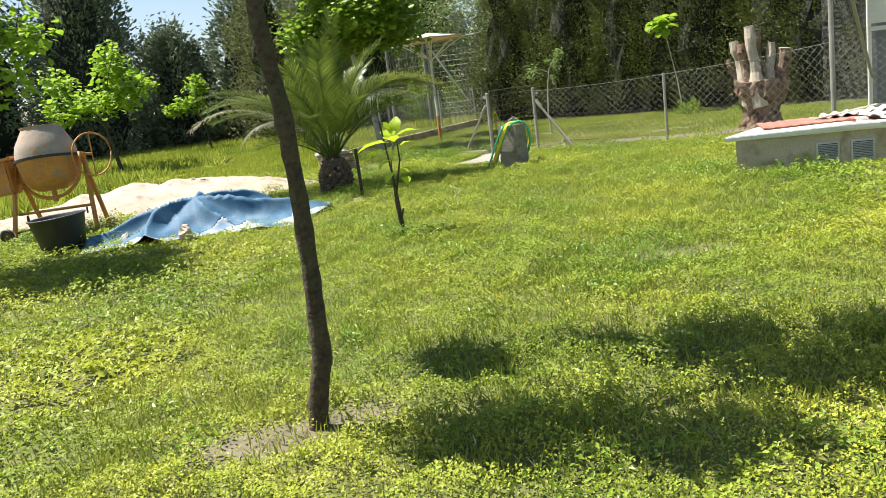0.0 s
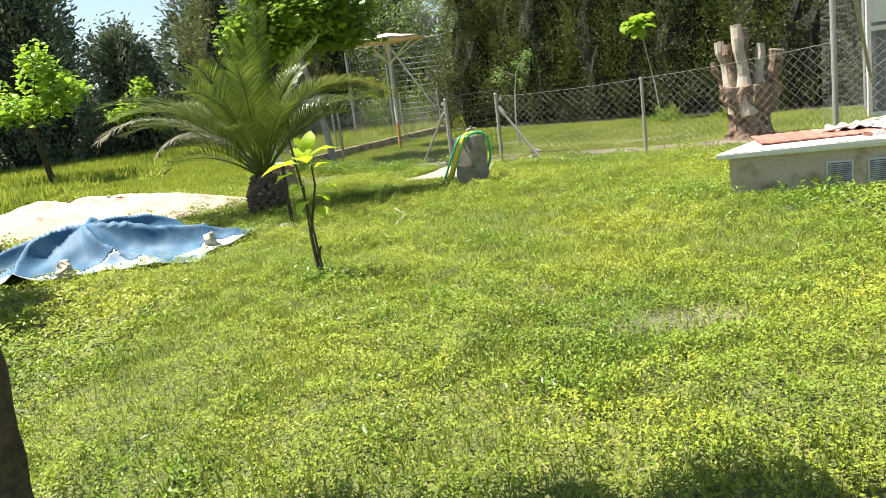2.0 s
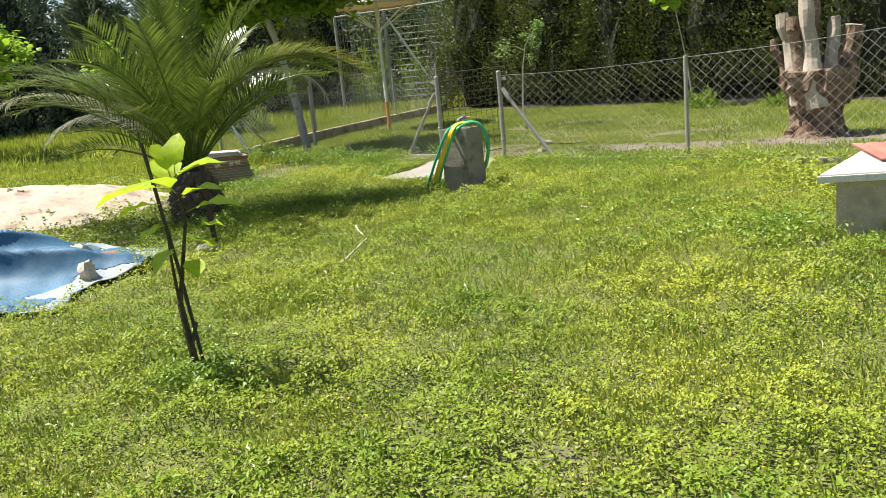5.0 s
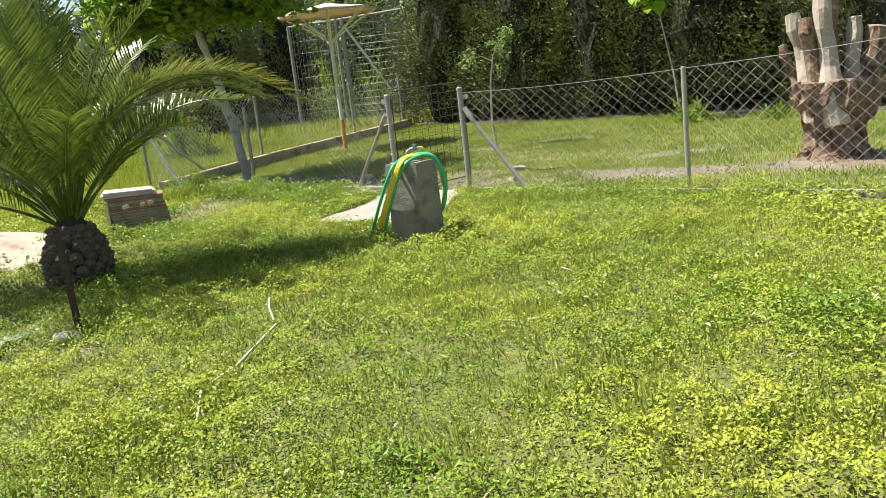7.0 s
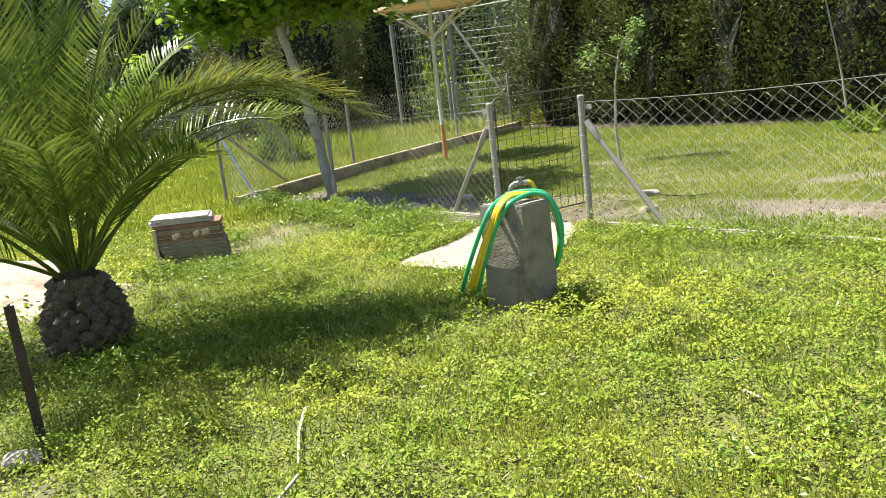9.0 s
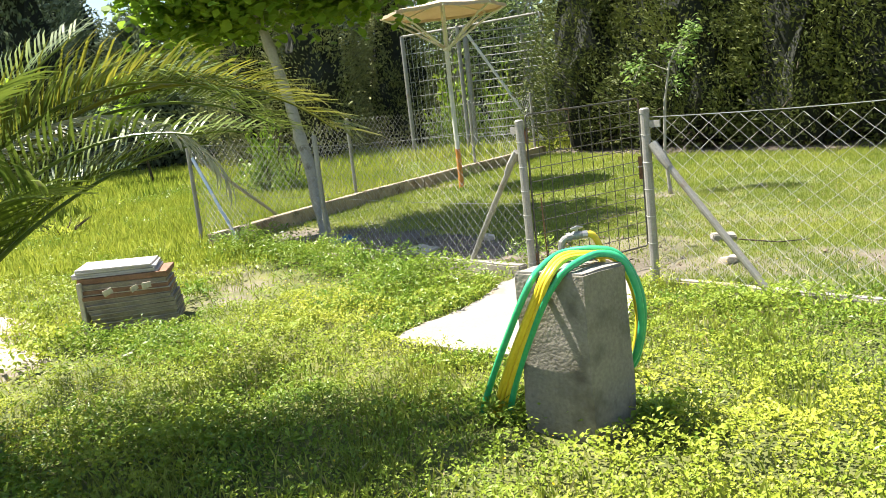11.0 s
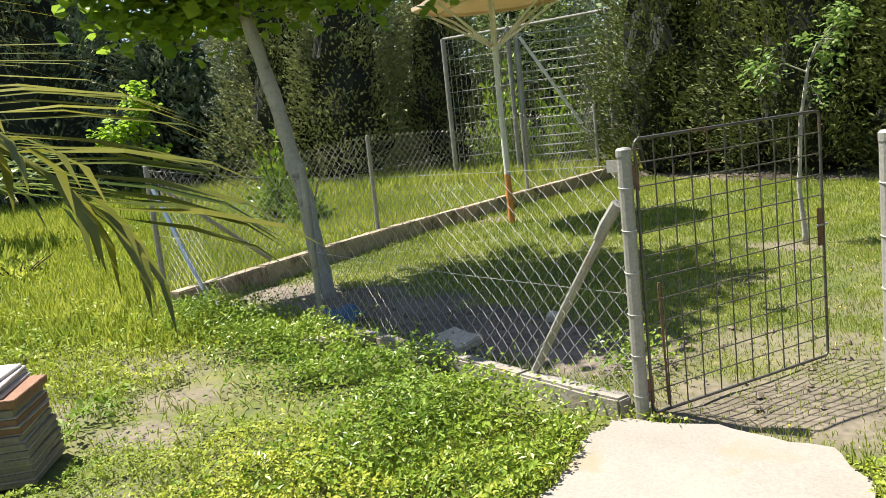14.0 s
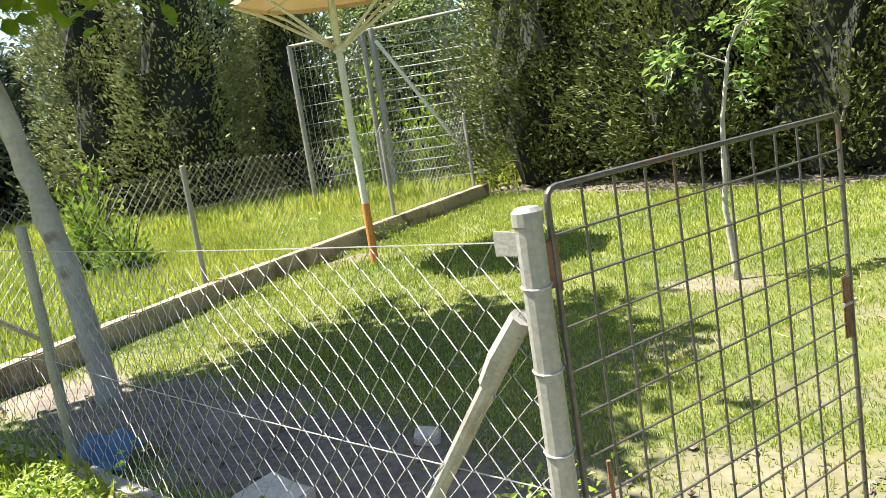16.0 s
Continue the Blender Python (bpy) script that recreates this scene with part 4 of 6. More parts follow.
broadleaf("garden_tree", "slender leaning tree with rough brown bark", [(0.02, -0.27, -0.40), (0.06, -0.27, -0.12), (0.115, -0.27, 0.12), (0.128, -0.27, 0.45), (0.128, -0.27, 0.93), (0.11, -0.27, 1.36), (0.056, -0.27, 1.82), (0.08, -0.05, 2.5)], 0.047, 0.034, BARK,
          [((-0.92, 0.90, 2.95), (0.24, 0.26, 0.22), 24, 24, 0.07), ((0.50, 0.85, 2.95), (0.36, 0.28, 0.25), 36, 24, 0.08), ((0.84, 0.33, 2.95), (0.42, 0.28, 0.25), 38, 24, 0.08), ((-0.70, -0.12, 2.95), (0.45, 0.32, 0.25), 44, 24, 0.08),
           ((1.36, 0.80, 3.0), (0.35, 0.28, 0.25), 26, 24, 0.08), ((-0.12, 1.0, 2.95), (0.16, 0.14, 0.12), 8, 20, 0.06), ((0.15, -0.35, 2.95), (0.5, 0.32, 0.25), 26, 24, 0.09)], TREE_LEAF, 0.085, 21)
broadleaf("garden_tree", "leafy young tree with bright green leaves", [(-6.5, 4.9, -0.2), (-6.4, 5.0, 0.8), (-6.1, 5.1, 1.6), (-5.8, 5.2, 2.3)], 0.06, 0.03, BARK,
          [((-5.35, 5.3, 2.45), (0.8, 0.6, 0.5), 34, 13, 0.12), ((-4.75, 5.4, 2.75), (0.45, 0.5, 0.35), 18, 12, 0.11), ((-6.0, 5.0, 2.9), (0.7, 0.7, 0.5), 40, 20, 0.12), ((-4.7, 5.0, 2.1), (0.4, 0.3, 0.2), 9, 11, 0.1), ((-5.6, 5.2, 3.3), (0.7, 0.6, 0.4), 30, 20, 0.12), ((-5.8, 4.5, 3.75), (1.3, 0.65, 0.4), 120, 24, 0.13)], BIG_LEAF, 0.125, 22)
broadleaf("plane_tree", "plane tree with leaning pale trunk beside the fence", [(-2.54, 16.16, 0.0), (-2.64, 16.18, 0.87), (-2.80, 16.2, 1.75), (-3.04, 16.22, 2.75), (-3.2, 16.2, 3.6)], 0.074, 0.052, PALE_BARK,
          [((-2.9, 16.3, 3.35), (1.3, 1.0, 0.65), 90, 26, 0.16), ((-3.9, 16.2, 3.15), (0.9, 0.8, 0.5), 60, 26, 0.16), ((-2.0, 16.4, 3.25), (0.9, 0.8, 0.6), 60, 26, 0.16), ((-2.25, 15.1, 3.55), (0.8, 0.5, 0.35), 60, 26, 0.15), ((-3.0, 16.8, 4.6), (1.6, 1.5, 0.8), 100, 26, 0.18), ((-3.5, 16.2, 5.2), (1.4, 1.1, 0.7), 80, 26, 0.18)], TREE_LEAF, 0.15, 23, 0.85)
for x, y, s, seed in ((-10.95, 18.9, 1.0, 24), (-11.9, 20.6, 1.05, 25)):
    z = gz(x, y)
    broadleaf("young_tree", "young light-leaved tree in the meadow", [(x, y, z), (x - 0.15, y, z + 0.9 * s), (x - 0.3, y, z + 1.7 * s)], 0.055, 0.03, BARK,
              [((x - 0.1, y, z + 2.3 * s), (1.0 * s, 0.8, 0.35), 26, 10, 0.14), ((x + 0.85, y, z + 2.6 * s), (0.5 * s, 0.5, 0.4), 18, 10, 0.13), ((x - 1.3, y, z + 2.1 * s), (0.7 * s, 0.6, 0.25), 18, 10, 0.13), ((x + 0.2, y, z + 3.3 * s), (0.45 * s, 0.5, 0.5), 18, 10, 0.13), ((x - 1.6, y + 0.3, z + 2.9 * s), (0.5 * s, 0.5, 0.3), 14, 10, 0.13)], BIG_LEAF, 0.19, seed, 0.8)
z = gz(-11.3, 26.0)
broadleaf("young_tree", "thin young tree with sparse pale leaves", [(-11.0, 26.0, z), (-11.1, 26.0, z + 1.0), (-11.35, 26.0, z + 1.6)], 0.035, 0.02, BARK,
          [((-11.75, 26.0, z + 2.0), (0.6, 0.4, 0.25), 18, 12, 0.1), ((-11.2, 26.0, z + 2.6), (0.3, 0.3, 0.45), 18, 12, 0.1), ((-12.4, 26.1, z + 1.85), (0.3, 0.3, 0.2), 10, 10, 0.09), ((-10.85, 26.0, z + 1.4), (0.2, 0.2, 0.2), 6, 8, 0.08)], BIG_LEAF, 0.18, 26, 0.75)
z = gz(1.7, 17.4)
broadleaf("apple_sapling", "young apple tree in blossom inside the enclosure", [(1.70, 17.4, z - 0.03), (1.66, 17.4, z + 0.5), (1.70, 17.4, z + 1.15), (1.78, 17.4, z + 1.6)], 0.022, 0.012, PALE_BARK,
          [((1.92, 17.4, z + 1.8), (0.2, 0.2, 0.28), 20, 9, 0.05), ((1.40, 17.4, z + 1.6), (0.2, 0.15, 0.16), 14, 9, 0.05), ((2.08, 17.4, z + 1.98), (0.13, 0.13, 0.14), 10, 8, 0.05), ((1.84, 17.4, z + 1.32), (0.1, 0.1, 0.12), 6, 7, 0.04)], APPLE_LEAF, 0.075, 27, 0.55)
z = gz(5.2, 18.5)
broadleaf("catalpa_sapling", "thin tall sapling with a tuft of large pale leaves", [(5.25, 18.5, z), (5.15, 18.5, z + 0.9), (5.02, 18.5, z + 1.6), (4.9, 18.5, z + 2.25)], 0.016, 0.010, PALE_BARK,
          [((4.85, 18.5, z + 2.4), (0.26, 0.26, 0.2), 14, 4, 0.06)], BIG_LEAF, 0.26, 28, 0.8)


def fig_sapling():
    x, y = -0.28, 4.76
    z = gz(x, y)
    t = thing("fig_sapling", x, y, z, "small sapling with a few broad lime-green leaves", "sapling")
    bm = bmesh.new()
    limb_tube(bm, [(x, y, z - 0.03), (x - 0.03, y, z + 0.25), (x - 0.045, y, z + 0.42)], 0.022, 0.017, 8)
    limb_tube(bm, [(x - 0.045, y, z + 0.40), (x - 0.0, y, z + 0.60), (x + 0.06, y, z + 0.85), (x + 0.055, y, z + 1.02)], 0.014, 0.007, 7)
    limb_tube(bm, [(x - 0.045, y, z + 0.40), (x - 0.04, y - 0.02, z + 0.62), (x - 0.03, y - 0.03, z + 0.86)], 0.010, 0.005, 7)
    limb_tube(bm, [(x - 0.01, y, z + 0.2), (x + 0.03, y, z + 0.31)], 0.013, 0.009, 7)
    roughen(bm, 0.004, 20)
    part("stem", bm, BARK, t)
    rng = np.random.default_rng(5)
    for k, (dx, dy, h, az, el, ln) in enumerate(((-0.10, 0.0, 1.05, 190, -18, 0.30), (-0.13, -0.05, 0.97, 200, -25, 0.17), (0.02, 0.02, 1.10, 20, 5, 0.24), (0.05, 0.0, 1.0, 350, 0, 0.20), (0.10, 0.0, 0.93, 0, -8, 0.22), (-0.05, 0.05, 1.08, 120, 20, 0.20),
                                                (0.0, -0.05, 1.05, 260, 10, 0.2), (-0.08, -0.04, 0.85, 215, -35, 0.14), (0.03, 0.05, 0.75, 60, -30, 0.14), (-0.05, -0.03, 0.72, 230, -45, 0.15), (0.02, 0, 1.16, 80, 55, 0.16), (-0.03, 0.03, 1.14, 150, 45, 0.15), (0.06, -0.06, 0.66, 300, -40, 0.12), (0.08, 0.06, 0.82, 30, -15, 0.13))):
        bm = bmesh.new()
        ln *= 1.12
        m = pose(x + dx + 0.03, y + dy, z + h) @ Matrix.Rotation(radians(az), 4, "Z") @ Matrix.Rotation(radians(-el), 4, "Y")
        rim = [(0.0, 0.012), (0.12, 0.30), (0.35, 0.42), (0.62, 0.34), (0.85, 0.16), (1.0, 0.0)]
        mid = [bm.verts.new((u * ln, 0, 0.12 * ln * math.sin(u * 2.6))) for u, w in rim]
        for sgn in (1, -1):
            edge = [bm.verts.new((u * ln, sgn * w * ln, 0.12 * ln * math.sin(u * 2.6) + 0.22 * w * ln + 0.012 * math.sin(u * 11 + k))) for u, w in rim[:-1]] + [mid[-1]]
            for a in range(5):
                vs = [mid[a], mid[a + 1], edge[a + 1], edge[a]] if a < 4 else [mid[4], mid[5], edge[4]]
                bm.faces.new(vs)
        bmesh.ops.recalc_face_normals(bm, faces=bm.faces)
        tube(bm, [(-0.05, 0, -0.03), (0, 0, 0)], 0.003, 4)
        bmesh.ops.transform(bm, matrix=m, verts=bm.verts)
        part("leaf", bm, FIG_LEAF, t, smooth=True)


fig_sapling()
solo("support_stake", bar([(-0.27, 4.83, gz(0, 4.8) - 0.05), (-0.32, 4.81, 0.45), (-0.40, 4.79, 1.15)], 0.0105, 8), BLACK_PLASTIC, "thin black plastic stake beside the fig sapling", "stake")
bm = bmesh.new()
lx, ly = -1.47, 8.12
for sx, sy in ((0.05, 0.005), (0.005, 0.05)):
    block(bm, (sx, sy, 0.87), pose(lx + sx / 2, ly + sy / 2, gz(lx, ly) + 0.355, 0, -1, 25), 0.0008)
solo("angle_iron_stake", bm, DARK_RUST, "dark rusty angle-iron stake driven into the lawn", "stake")
solo("field_stone", (lambda b: (bmesh.ops.create_icosphere(b, subdivisions=3, radius=0.1, matrix=Matrix.LocRotScale((-1.47, 8.0, gz(0, 8) + 0.01), None, (1.1, 0.8, 0.5))), roughen(b, 0.03, 12), b)[2])(bmesh.new()), STONE, "small pale stone lying in the grass", "stone")


# ---- conifers and far trees ----
def conifer(name, x, y, h, r, n, leaf, mat, seed, low=0.35, shape=0.65, group="", label=""):
    z = gz(x, y)
    t = thing(name, x, y, z, label, "tree", group)
    rng = np.random.default_rng(seed)
    bm = bmesh.new()
    for k in range(3):
        a = k * 2.1 + seed
        limb_tube(bm, [(x, y, z - 0.1), (x + 0.15 * math.cos(a), y + 0.15 * math.sin(a), z + h * 0.12), (x + 0.3 * math.cos(a), y + 0.3 * math.sin(a), z + h * 0.5)], 0.11, 0.03, 7)
    for k in range(10):
        a = k * 1.3 + seed
        q = z + 0.25 + 0.12 * k
        limb_tube(bm, [(x, y, q), (x + r * 0.5 * math.cos(a), y + r * 0.5 * math.sin(a), q + 0.1), (x + r * 0.8 * math.cos(a), y + r * 0.8 * math.sin(a), q - 0.05)], 0.03, 0.008, 5)
    part("trunk", bm, BARK, t)

    def radius(u, a):
        lump = 1 + 0.16 * np.sin(3 * a + 7 * u + seed) + 0.12 * np.sin(7 * a - 11 * u + 2 * seed) + 0.10 * np.sin(13 * a + 23 * u)
        return r * np.clip(u * 5 + 0.55, 0, 1) * np.clip(1 - u, 0, 1) ** shape * lump
    # added dark hull, standing for the shade deep in dense foliage
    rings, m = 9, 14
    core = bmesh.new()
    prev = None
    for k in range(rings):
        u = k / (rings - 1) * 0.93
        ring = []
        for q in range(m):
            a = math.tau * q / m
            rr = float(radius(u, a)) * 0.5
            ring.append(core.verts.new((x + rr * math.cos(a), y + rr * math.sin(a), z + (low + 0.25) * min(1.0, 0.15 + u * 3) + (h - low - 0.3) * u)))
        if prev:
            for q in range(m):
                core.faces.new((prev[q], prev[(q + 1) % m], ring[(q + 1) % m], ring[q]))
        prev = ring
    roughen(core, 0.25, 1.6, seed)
    part("crown_shade_core", core, CROWN_SHADE, t)
    groups = max(n // 60, 30)
    gu, ga = rng.random(groups) ** 1.2, rng.uniform(0, math.tau, groups)
    gr = radius(gu, ga) * (0.46 + 0.64 * rng.random(groups) ** 0.6)
    heart = np.stack([x + gr * np.cos(ga), y + gr * np.sin(ga), z + low + (h - low) * gu], 1)
    pick = rng.integers(0, groups, n)
    puff = (0.09 + 0.09 * rng.random(groups)) * r / 1.5
    base = heart[pick] + rng.normal(0, 1, (n, 3)) * puff[pick][:, None] * (1, 1, 1.7)
    base[:, 2] = np.maximum(base[:, 2], z + 0.06)
    a = ga[pick]
    out = np.stack([np.cos(a), np.sin(a), np.full(n, 0.65)], 1) + rng.normal(0, 0.5, (n, 3))
    nor = sphere_dirs(n, rng)
    ln = leaf * rng.uniform(0.5, 1.3, n)
    v, f = leaf_arrays(base, out, nor, ln, ln * rng.uniform(0.28, 0.5, n), 0.14, 1)
    array_mesh("crown", v, f, mat, t)


for k in range(13):
    u = k / 12
    x, y = 0.55 + 14.2 * u + 0.25 * math.sin(k * 2.3), 25.4 - 13.0 * u + 0.3 * math.sin(k * 1.7)
    conifer("cypress_tree", x, y, 5.2 + 0.9 * math.sin(k * 1.9) + (0.5 if k else 0), 1.45 + 0.15 * math.sin(k * 3.1), 17000 if k < 8 else 7500, 0.098, CONIFER, 40 + k, 0.28, 0.42, "hedge of dark cypress trees", "dense dark cypress in the tall hedge")
for k in range(9):
    u = k / 8
    conifer("cypress_tree", 2.0 + 15.5 * u, 26.6 - 13.0 * u, 6.4, 1.7, 2500, 0.3, CONIFER, 140 + k, 0.1, 0.4, "hedge of dark cypress trees", "dense dark cypress in the tall hedge")
# cypresses whose foliage colour is lightened as if in sun
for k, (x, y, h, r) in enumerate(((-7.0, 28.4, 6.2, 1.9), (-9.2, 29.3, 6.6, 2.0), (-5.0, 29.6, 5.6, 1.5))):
    conifer("cypress_tree", x, y, h, r, 14000, 0.13, SUNLIT_CYPRESS, 60 + k, 0.3, 0.5, "", "broad dark cypress behind the meadow")
for k, (x, y, h, r) in enumerate(((-36, 18, 11, 3.6), (-31, 22, 12, 3.6), (-26.5, 25.5, 11.5, 3.4), (-22.5, 29, 12, 3.4), (-18.5, 31, 11, 3.2), (-15.2, 33.5, 5.4, 2.4), (-11.8, 33.5, 6.6, 2.2), (-40, 12, 11, 3.6), (-28.5, 31, 11, 3.6), (-21, 37, 10, 3.6), (-9.5, 37, 6.5, 3.0), (-4.0, 39, 7.5, 3.0), (0.5, 38, 8, 3.0), (4.5, 36, 8, 3.0))):
    conifer("pine_tree", x, y, h, r, 10000, 0.27, PINE, 70 + k, 0.15, 0.5, "row of dark pines behind the meadow", "tall dark pine closing the meadow")
for k, (x, y, h, r) in enumerate(((-3.6, 31.0, 6.6, 1.8), (-1.4, 30.2, 7.2, 1.7), (-0.2, 33.0, 8.0, 2.2), (-6.0, 36.0, 9.0, 2.4))):
    rng_z = gz(x, y)
    broadleaf("poplar_tree", "hazy light green tree beyond the court fence", [(x, y, rng_z), (x + 0.1, y, rng_z + 1.5), (x, y, rng_z + 3.2)], 0.12, 0.06, PALE_BARK,
              [((x, y, rng_z + 0.32 * h), (r * 0.8, r * 0.8, h * 0.2), 90, 14, 0.25), ((x + 0.3, y, rng_z + 0.55 * h), (r, r, h * 0.22), 110, 14, 0.25), ((x - 0.2, y, rng_z + 0.8 * h), (r * 0.8, r * 0.8, h * 0.2), 80, 14, 0.25)], POPLAR, 0.17, 80 + k, 0.5, 1)


def bush(x, y, r, h, n, leaf, mat, seed, label):
    t = thing("bush", x, y, gz(x, y), label, "bush")
    rng = np.random.default_rng(seed)
    bm = bmesh.new()
    for k in range(12):
        a = k * 2.4
        limb_tube(bm, [(x, y, gz(x, y) - 0.03), (x + 0.4 * r * math.cos(a), y + 0.4 * r * math.sin(a), gz(x, y) + 0.55 * h), (x + 0.7 * r * math.cos(a), y + 0.7 * r * math.sin(a), gz(x, y) + 0.9 * h)], 0.012, 0.004, 5)
    part("stem", bm, BARK, t)
    d = sphere_dirs(n, rng)
    d[:, 2] = abs(d[:, 2])
    base = np.array((x, y, gz(x, y))) + d * (r, r, h) * (0.25 + 0.75 * rng.random((n, 1))) * (0.8 + 0.25 * np.sin(d[:, :1] * 9 + d[:, 2:] * 7))
    ln = leaf * rng.uniform(0.6, 1.3, n)
    v, f = leaf_arrays(base, d + rng.normal(0, 0.6, (n, 3)) + (0, 0, 0.4), sphere_dirs(n, rng), ln, ln * 0.5, 0.12, 1)
    array_mesh("foliage", v, f, mat, t)


bush(-5.75, 21.8, 0.6, 1.55, 1600, 0.13, LUSH, 90, "tall light green shrub behind the back fence")
bush(-5.1, 21.3, 0.45, 0.9, 800, 0.11, LUSH, 91, "light green shrub behind the back fence")
bush(5.35, 18.1, 0.55, 0.42, 700, 0.09, LUSH, 92, "low weedy shrub at the foot of the sapling")
bush(6.6, 17.2, 0.5, 0.25, 500, 0.09, LUSH, 93, "low weedy shrub near the hedge")
bush(-7.6, 17.8, 0.7, 0.35, 900, 0.08, MEADOW, 94, "clump of seeding weeds in the meadow")
bush(-9.5, 14.5, 0.7, 0.3, 900, 0.08, MEADOW, 95, "clump of seeding weeds in the meadow")
bush(-2.9, 27.6, 1.0, 2.6, 2200, 0.14, LUSH, 96, "climbing shrub along the court fence")
bush(-1.7, 27.4, 0.9, 2.2, 1800, 0.14, LUSH, 97, "climbing shrub along the court fence")


# ---- parasol, court fence ----
def parasol(x, y):
    z = gz(x, y)
    t = thing("garden_parasol", x, y, z, "fixed garden parasol with beige top on white struts", "parasol")
    part("pole", bar([(x, y, z + 0.62), (x - 0.01, y, 1.8), (x, y, 3.14)], 0.038, 12), WHITE_PAINT, t)
    part("pole_foot", bar([(x, y, z - 0.06), (x, y, z + 0.66)], 0.042, 12), ORANGE_PAINT, t, "orange rusted pole foot")
    part("hub", lathe([(0.05, -0.04), (0.07, -0.02), (0.07, 0.03), (0.05, 0.05)], pose(x, y, 2.42), 12), WHITE_PAINT, t)
    rim = []
    for k in range(8):
        a = radians(45 * k + 12)
        d = Vector((math.cos(a), math.sin(a), 0))
        tip = Vector((x, y, 3.02)) + d * 1.02
        rim.append(tip)
        part("strut", bar([Vector((x, y, 2.44)) + d * 0.06, Vector((x, y, 2.85)) + d * 0.72, tip + Vector((0, 0, -0.03))], 0.017, 6), WHITE_PAINT, t)
        part("rib", bar([Vector((x, y, 3.15)), tip + Vector((0, 0, -0.02))], 0.013, 6), WHITE_PAINT, t)
    bm = bmesh.new()
    n = 8
    up = [[], [], []]
    for k in range(n * 2):
        a = rim[k // 2] if k % 2 == 0 else (rim[k // 2] + rim[(k // 2 + 1) % n]) / 2 + Vector((0, 0, -0.015))
        c = Vector((x, y, 3.19))
        up[0].append(bm.verts.new(c.lerp(a, 0.06)))
        up[1].append(bm.verts.new(c.lerp(a, 0.55) + Vector((0, 0, -0.012))))
        up[2].append(bm.verts.new(a))
    bm.faces.new(up[0])
    for a, b in zip(up, up[1:]):
        for k in range(2 * n):
            bm.faces.new((a[k], b[k], b[(k + 1) % (2 * n)], a[(k + 1) % (2 * n)]))
    hem = [bm.verts.new(v.co + Vector((0, 0, -0.05))) for v in up[2]]
    for k in range(2 * n):
        bm.faces.new((up[2][k], hem[k], hem[(k + 1) % (2 * n)], up[2][(k + 1) % (2 * n)]))
    bmesh.ops.recalc_face_normals(bm, faces=bm.faces)
    bmesh.ops.solidify(bm, geom=list(bm.faces), thickness=0.006)
    part("canopy", bm, CANOPY, t, "faded beige cloth top")


parasol(-1.5, 19.85)


def court_fence():
    y = 26.3
    t = thing("court_fence", -2.4, y, gz(0, y), "tall galvanised court fence with wire panels", "fence")
    for x, top, r in ((-3.88, 3.32, 0.05), (-2.50, 3.38, 0.05), (-2.32, 3.38, 0.06), (-0.5, 3.45, 0.05)):
        part("post", bar([(x, y, gz(0, y) - 0.1), (x, y, top)], r, 10), GALV, t)
    part("top_rail", bar([(-3.88, y, 3.31), (-2.4, y, 3.36), (-0.3, y, 3.45)], 0.03, 8), GALV, t)
    part("brace", bar([(-2.25, y - 0.08, 3.15), (-0.62, y - 0.08, 0.4)], 0.035, 8), WHITE_PAINT, t, "pale diagonal brace")
    for k in range(16):
        z = 0.35 + 0.19 * k
        part("rail_wire", bar([(-2.32, y - 0.02, z), (-1.3, y - 0.02, z - 0.012), (-0.4, y - 0.02, z)], 0.011, 5), WIRE, t)
    for k in range(9):
        z = 0.5 + 0.34 * k
        part("rail_wire", bar([(-3.88, y - 0.02, z), (-2.45, y - 0.02, z + 0.02)], 0.005, 5), WIRE, t)
    i = np.arange(33)
    xs = -3.88 + i * 0.107
    lines = np.stack([np.stack([xs, np.full(33, y - 0.03), np.full(33, z)], 1) for z in np.linspace(0.2, 3.3, 8)], 1)
    v, f = wires(lines, 0.0055)
    tagged(array_mesh("wire_panel", v, f, WIRE, t), kind="stuff")


court_fence()


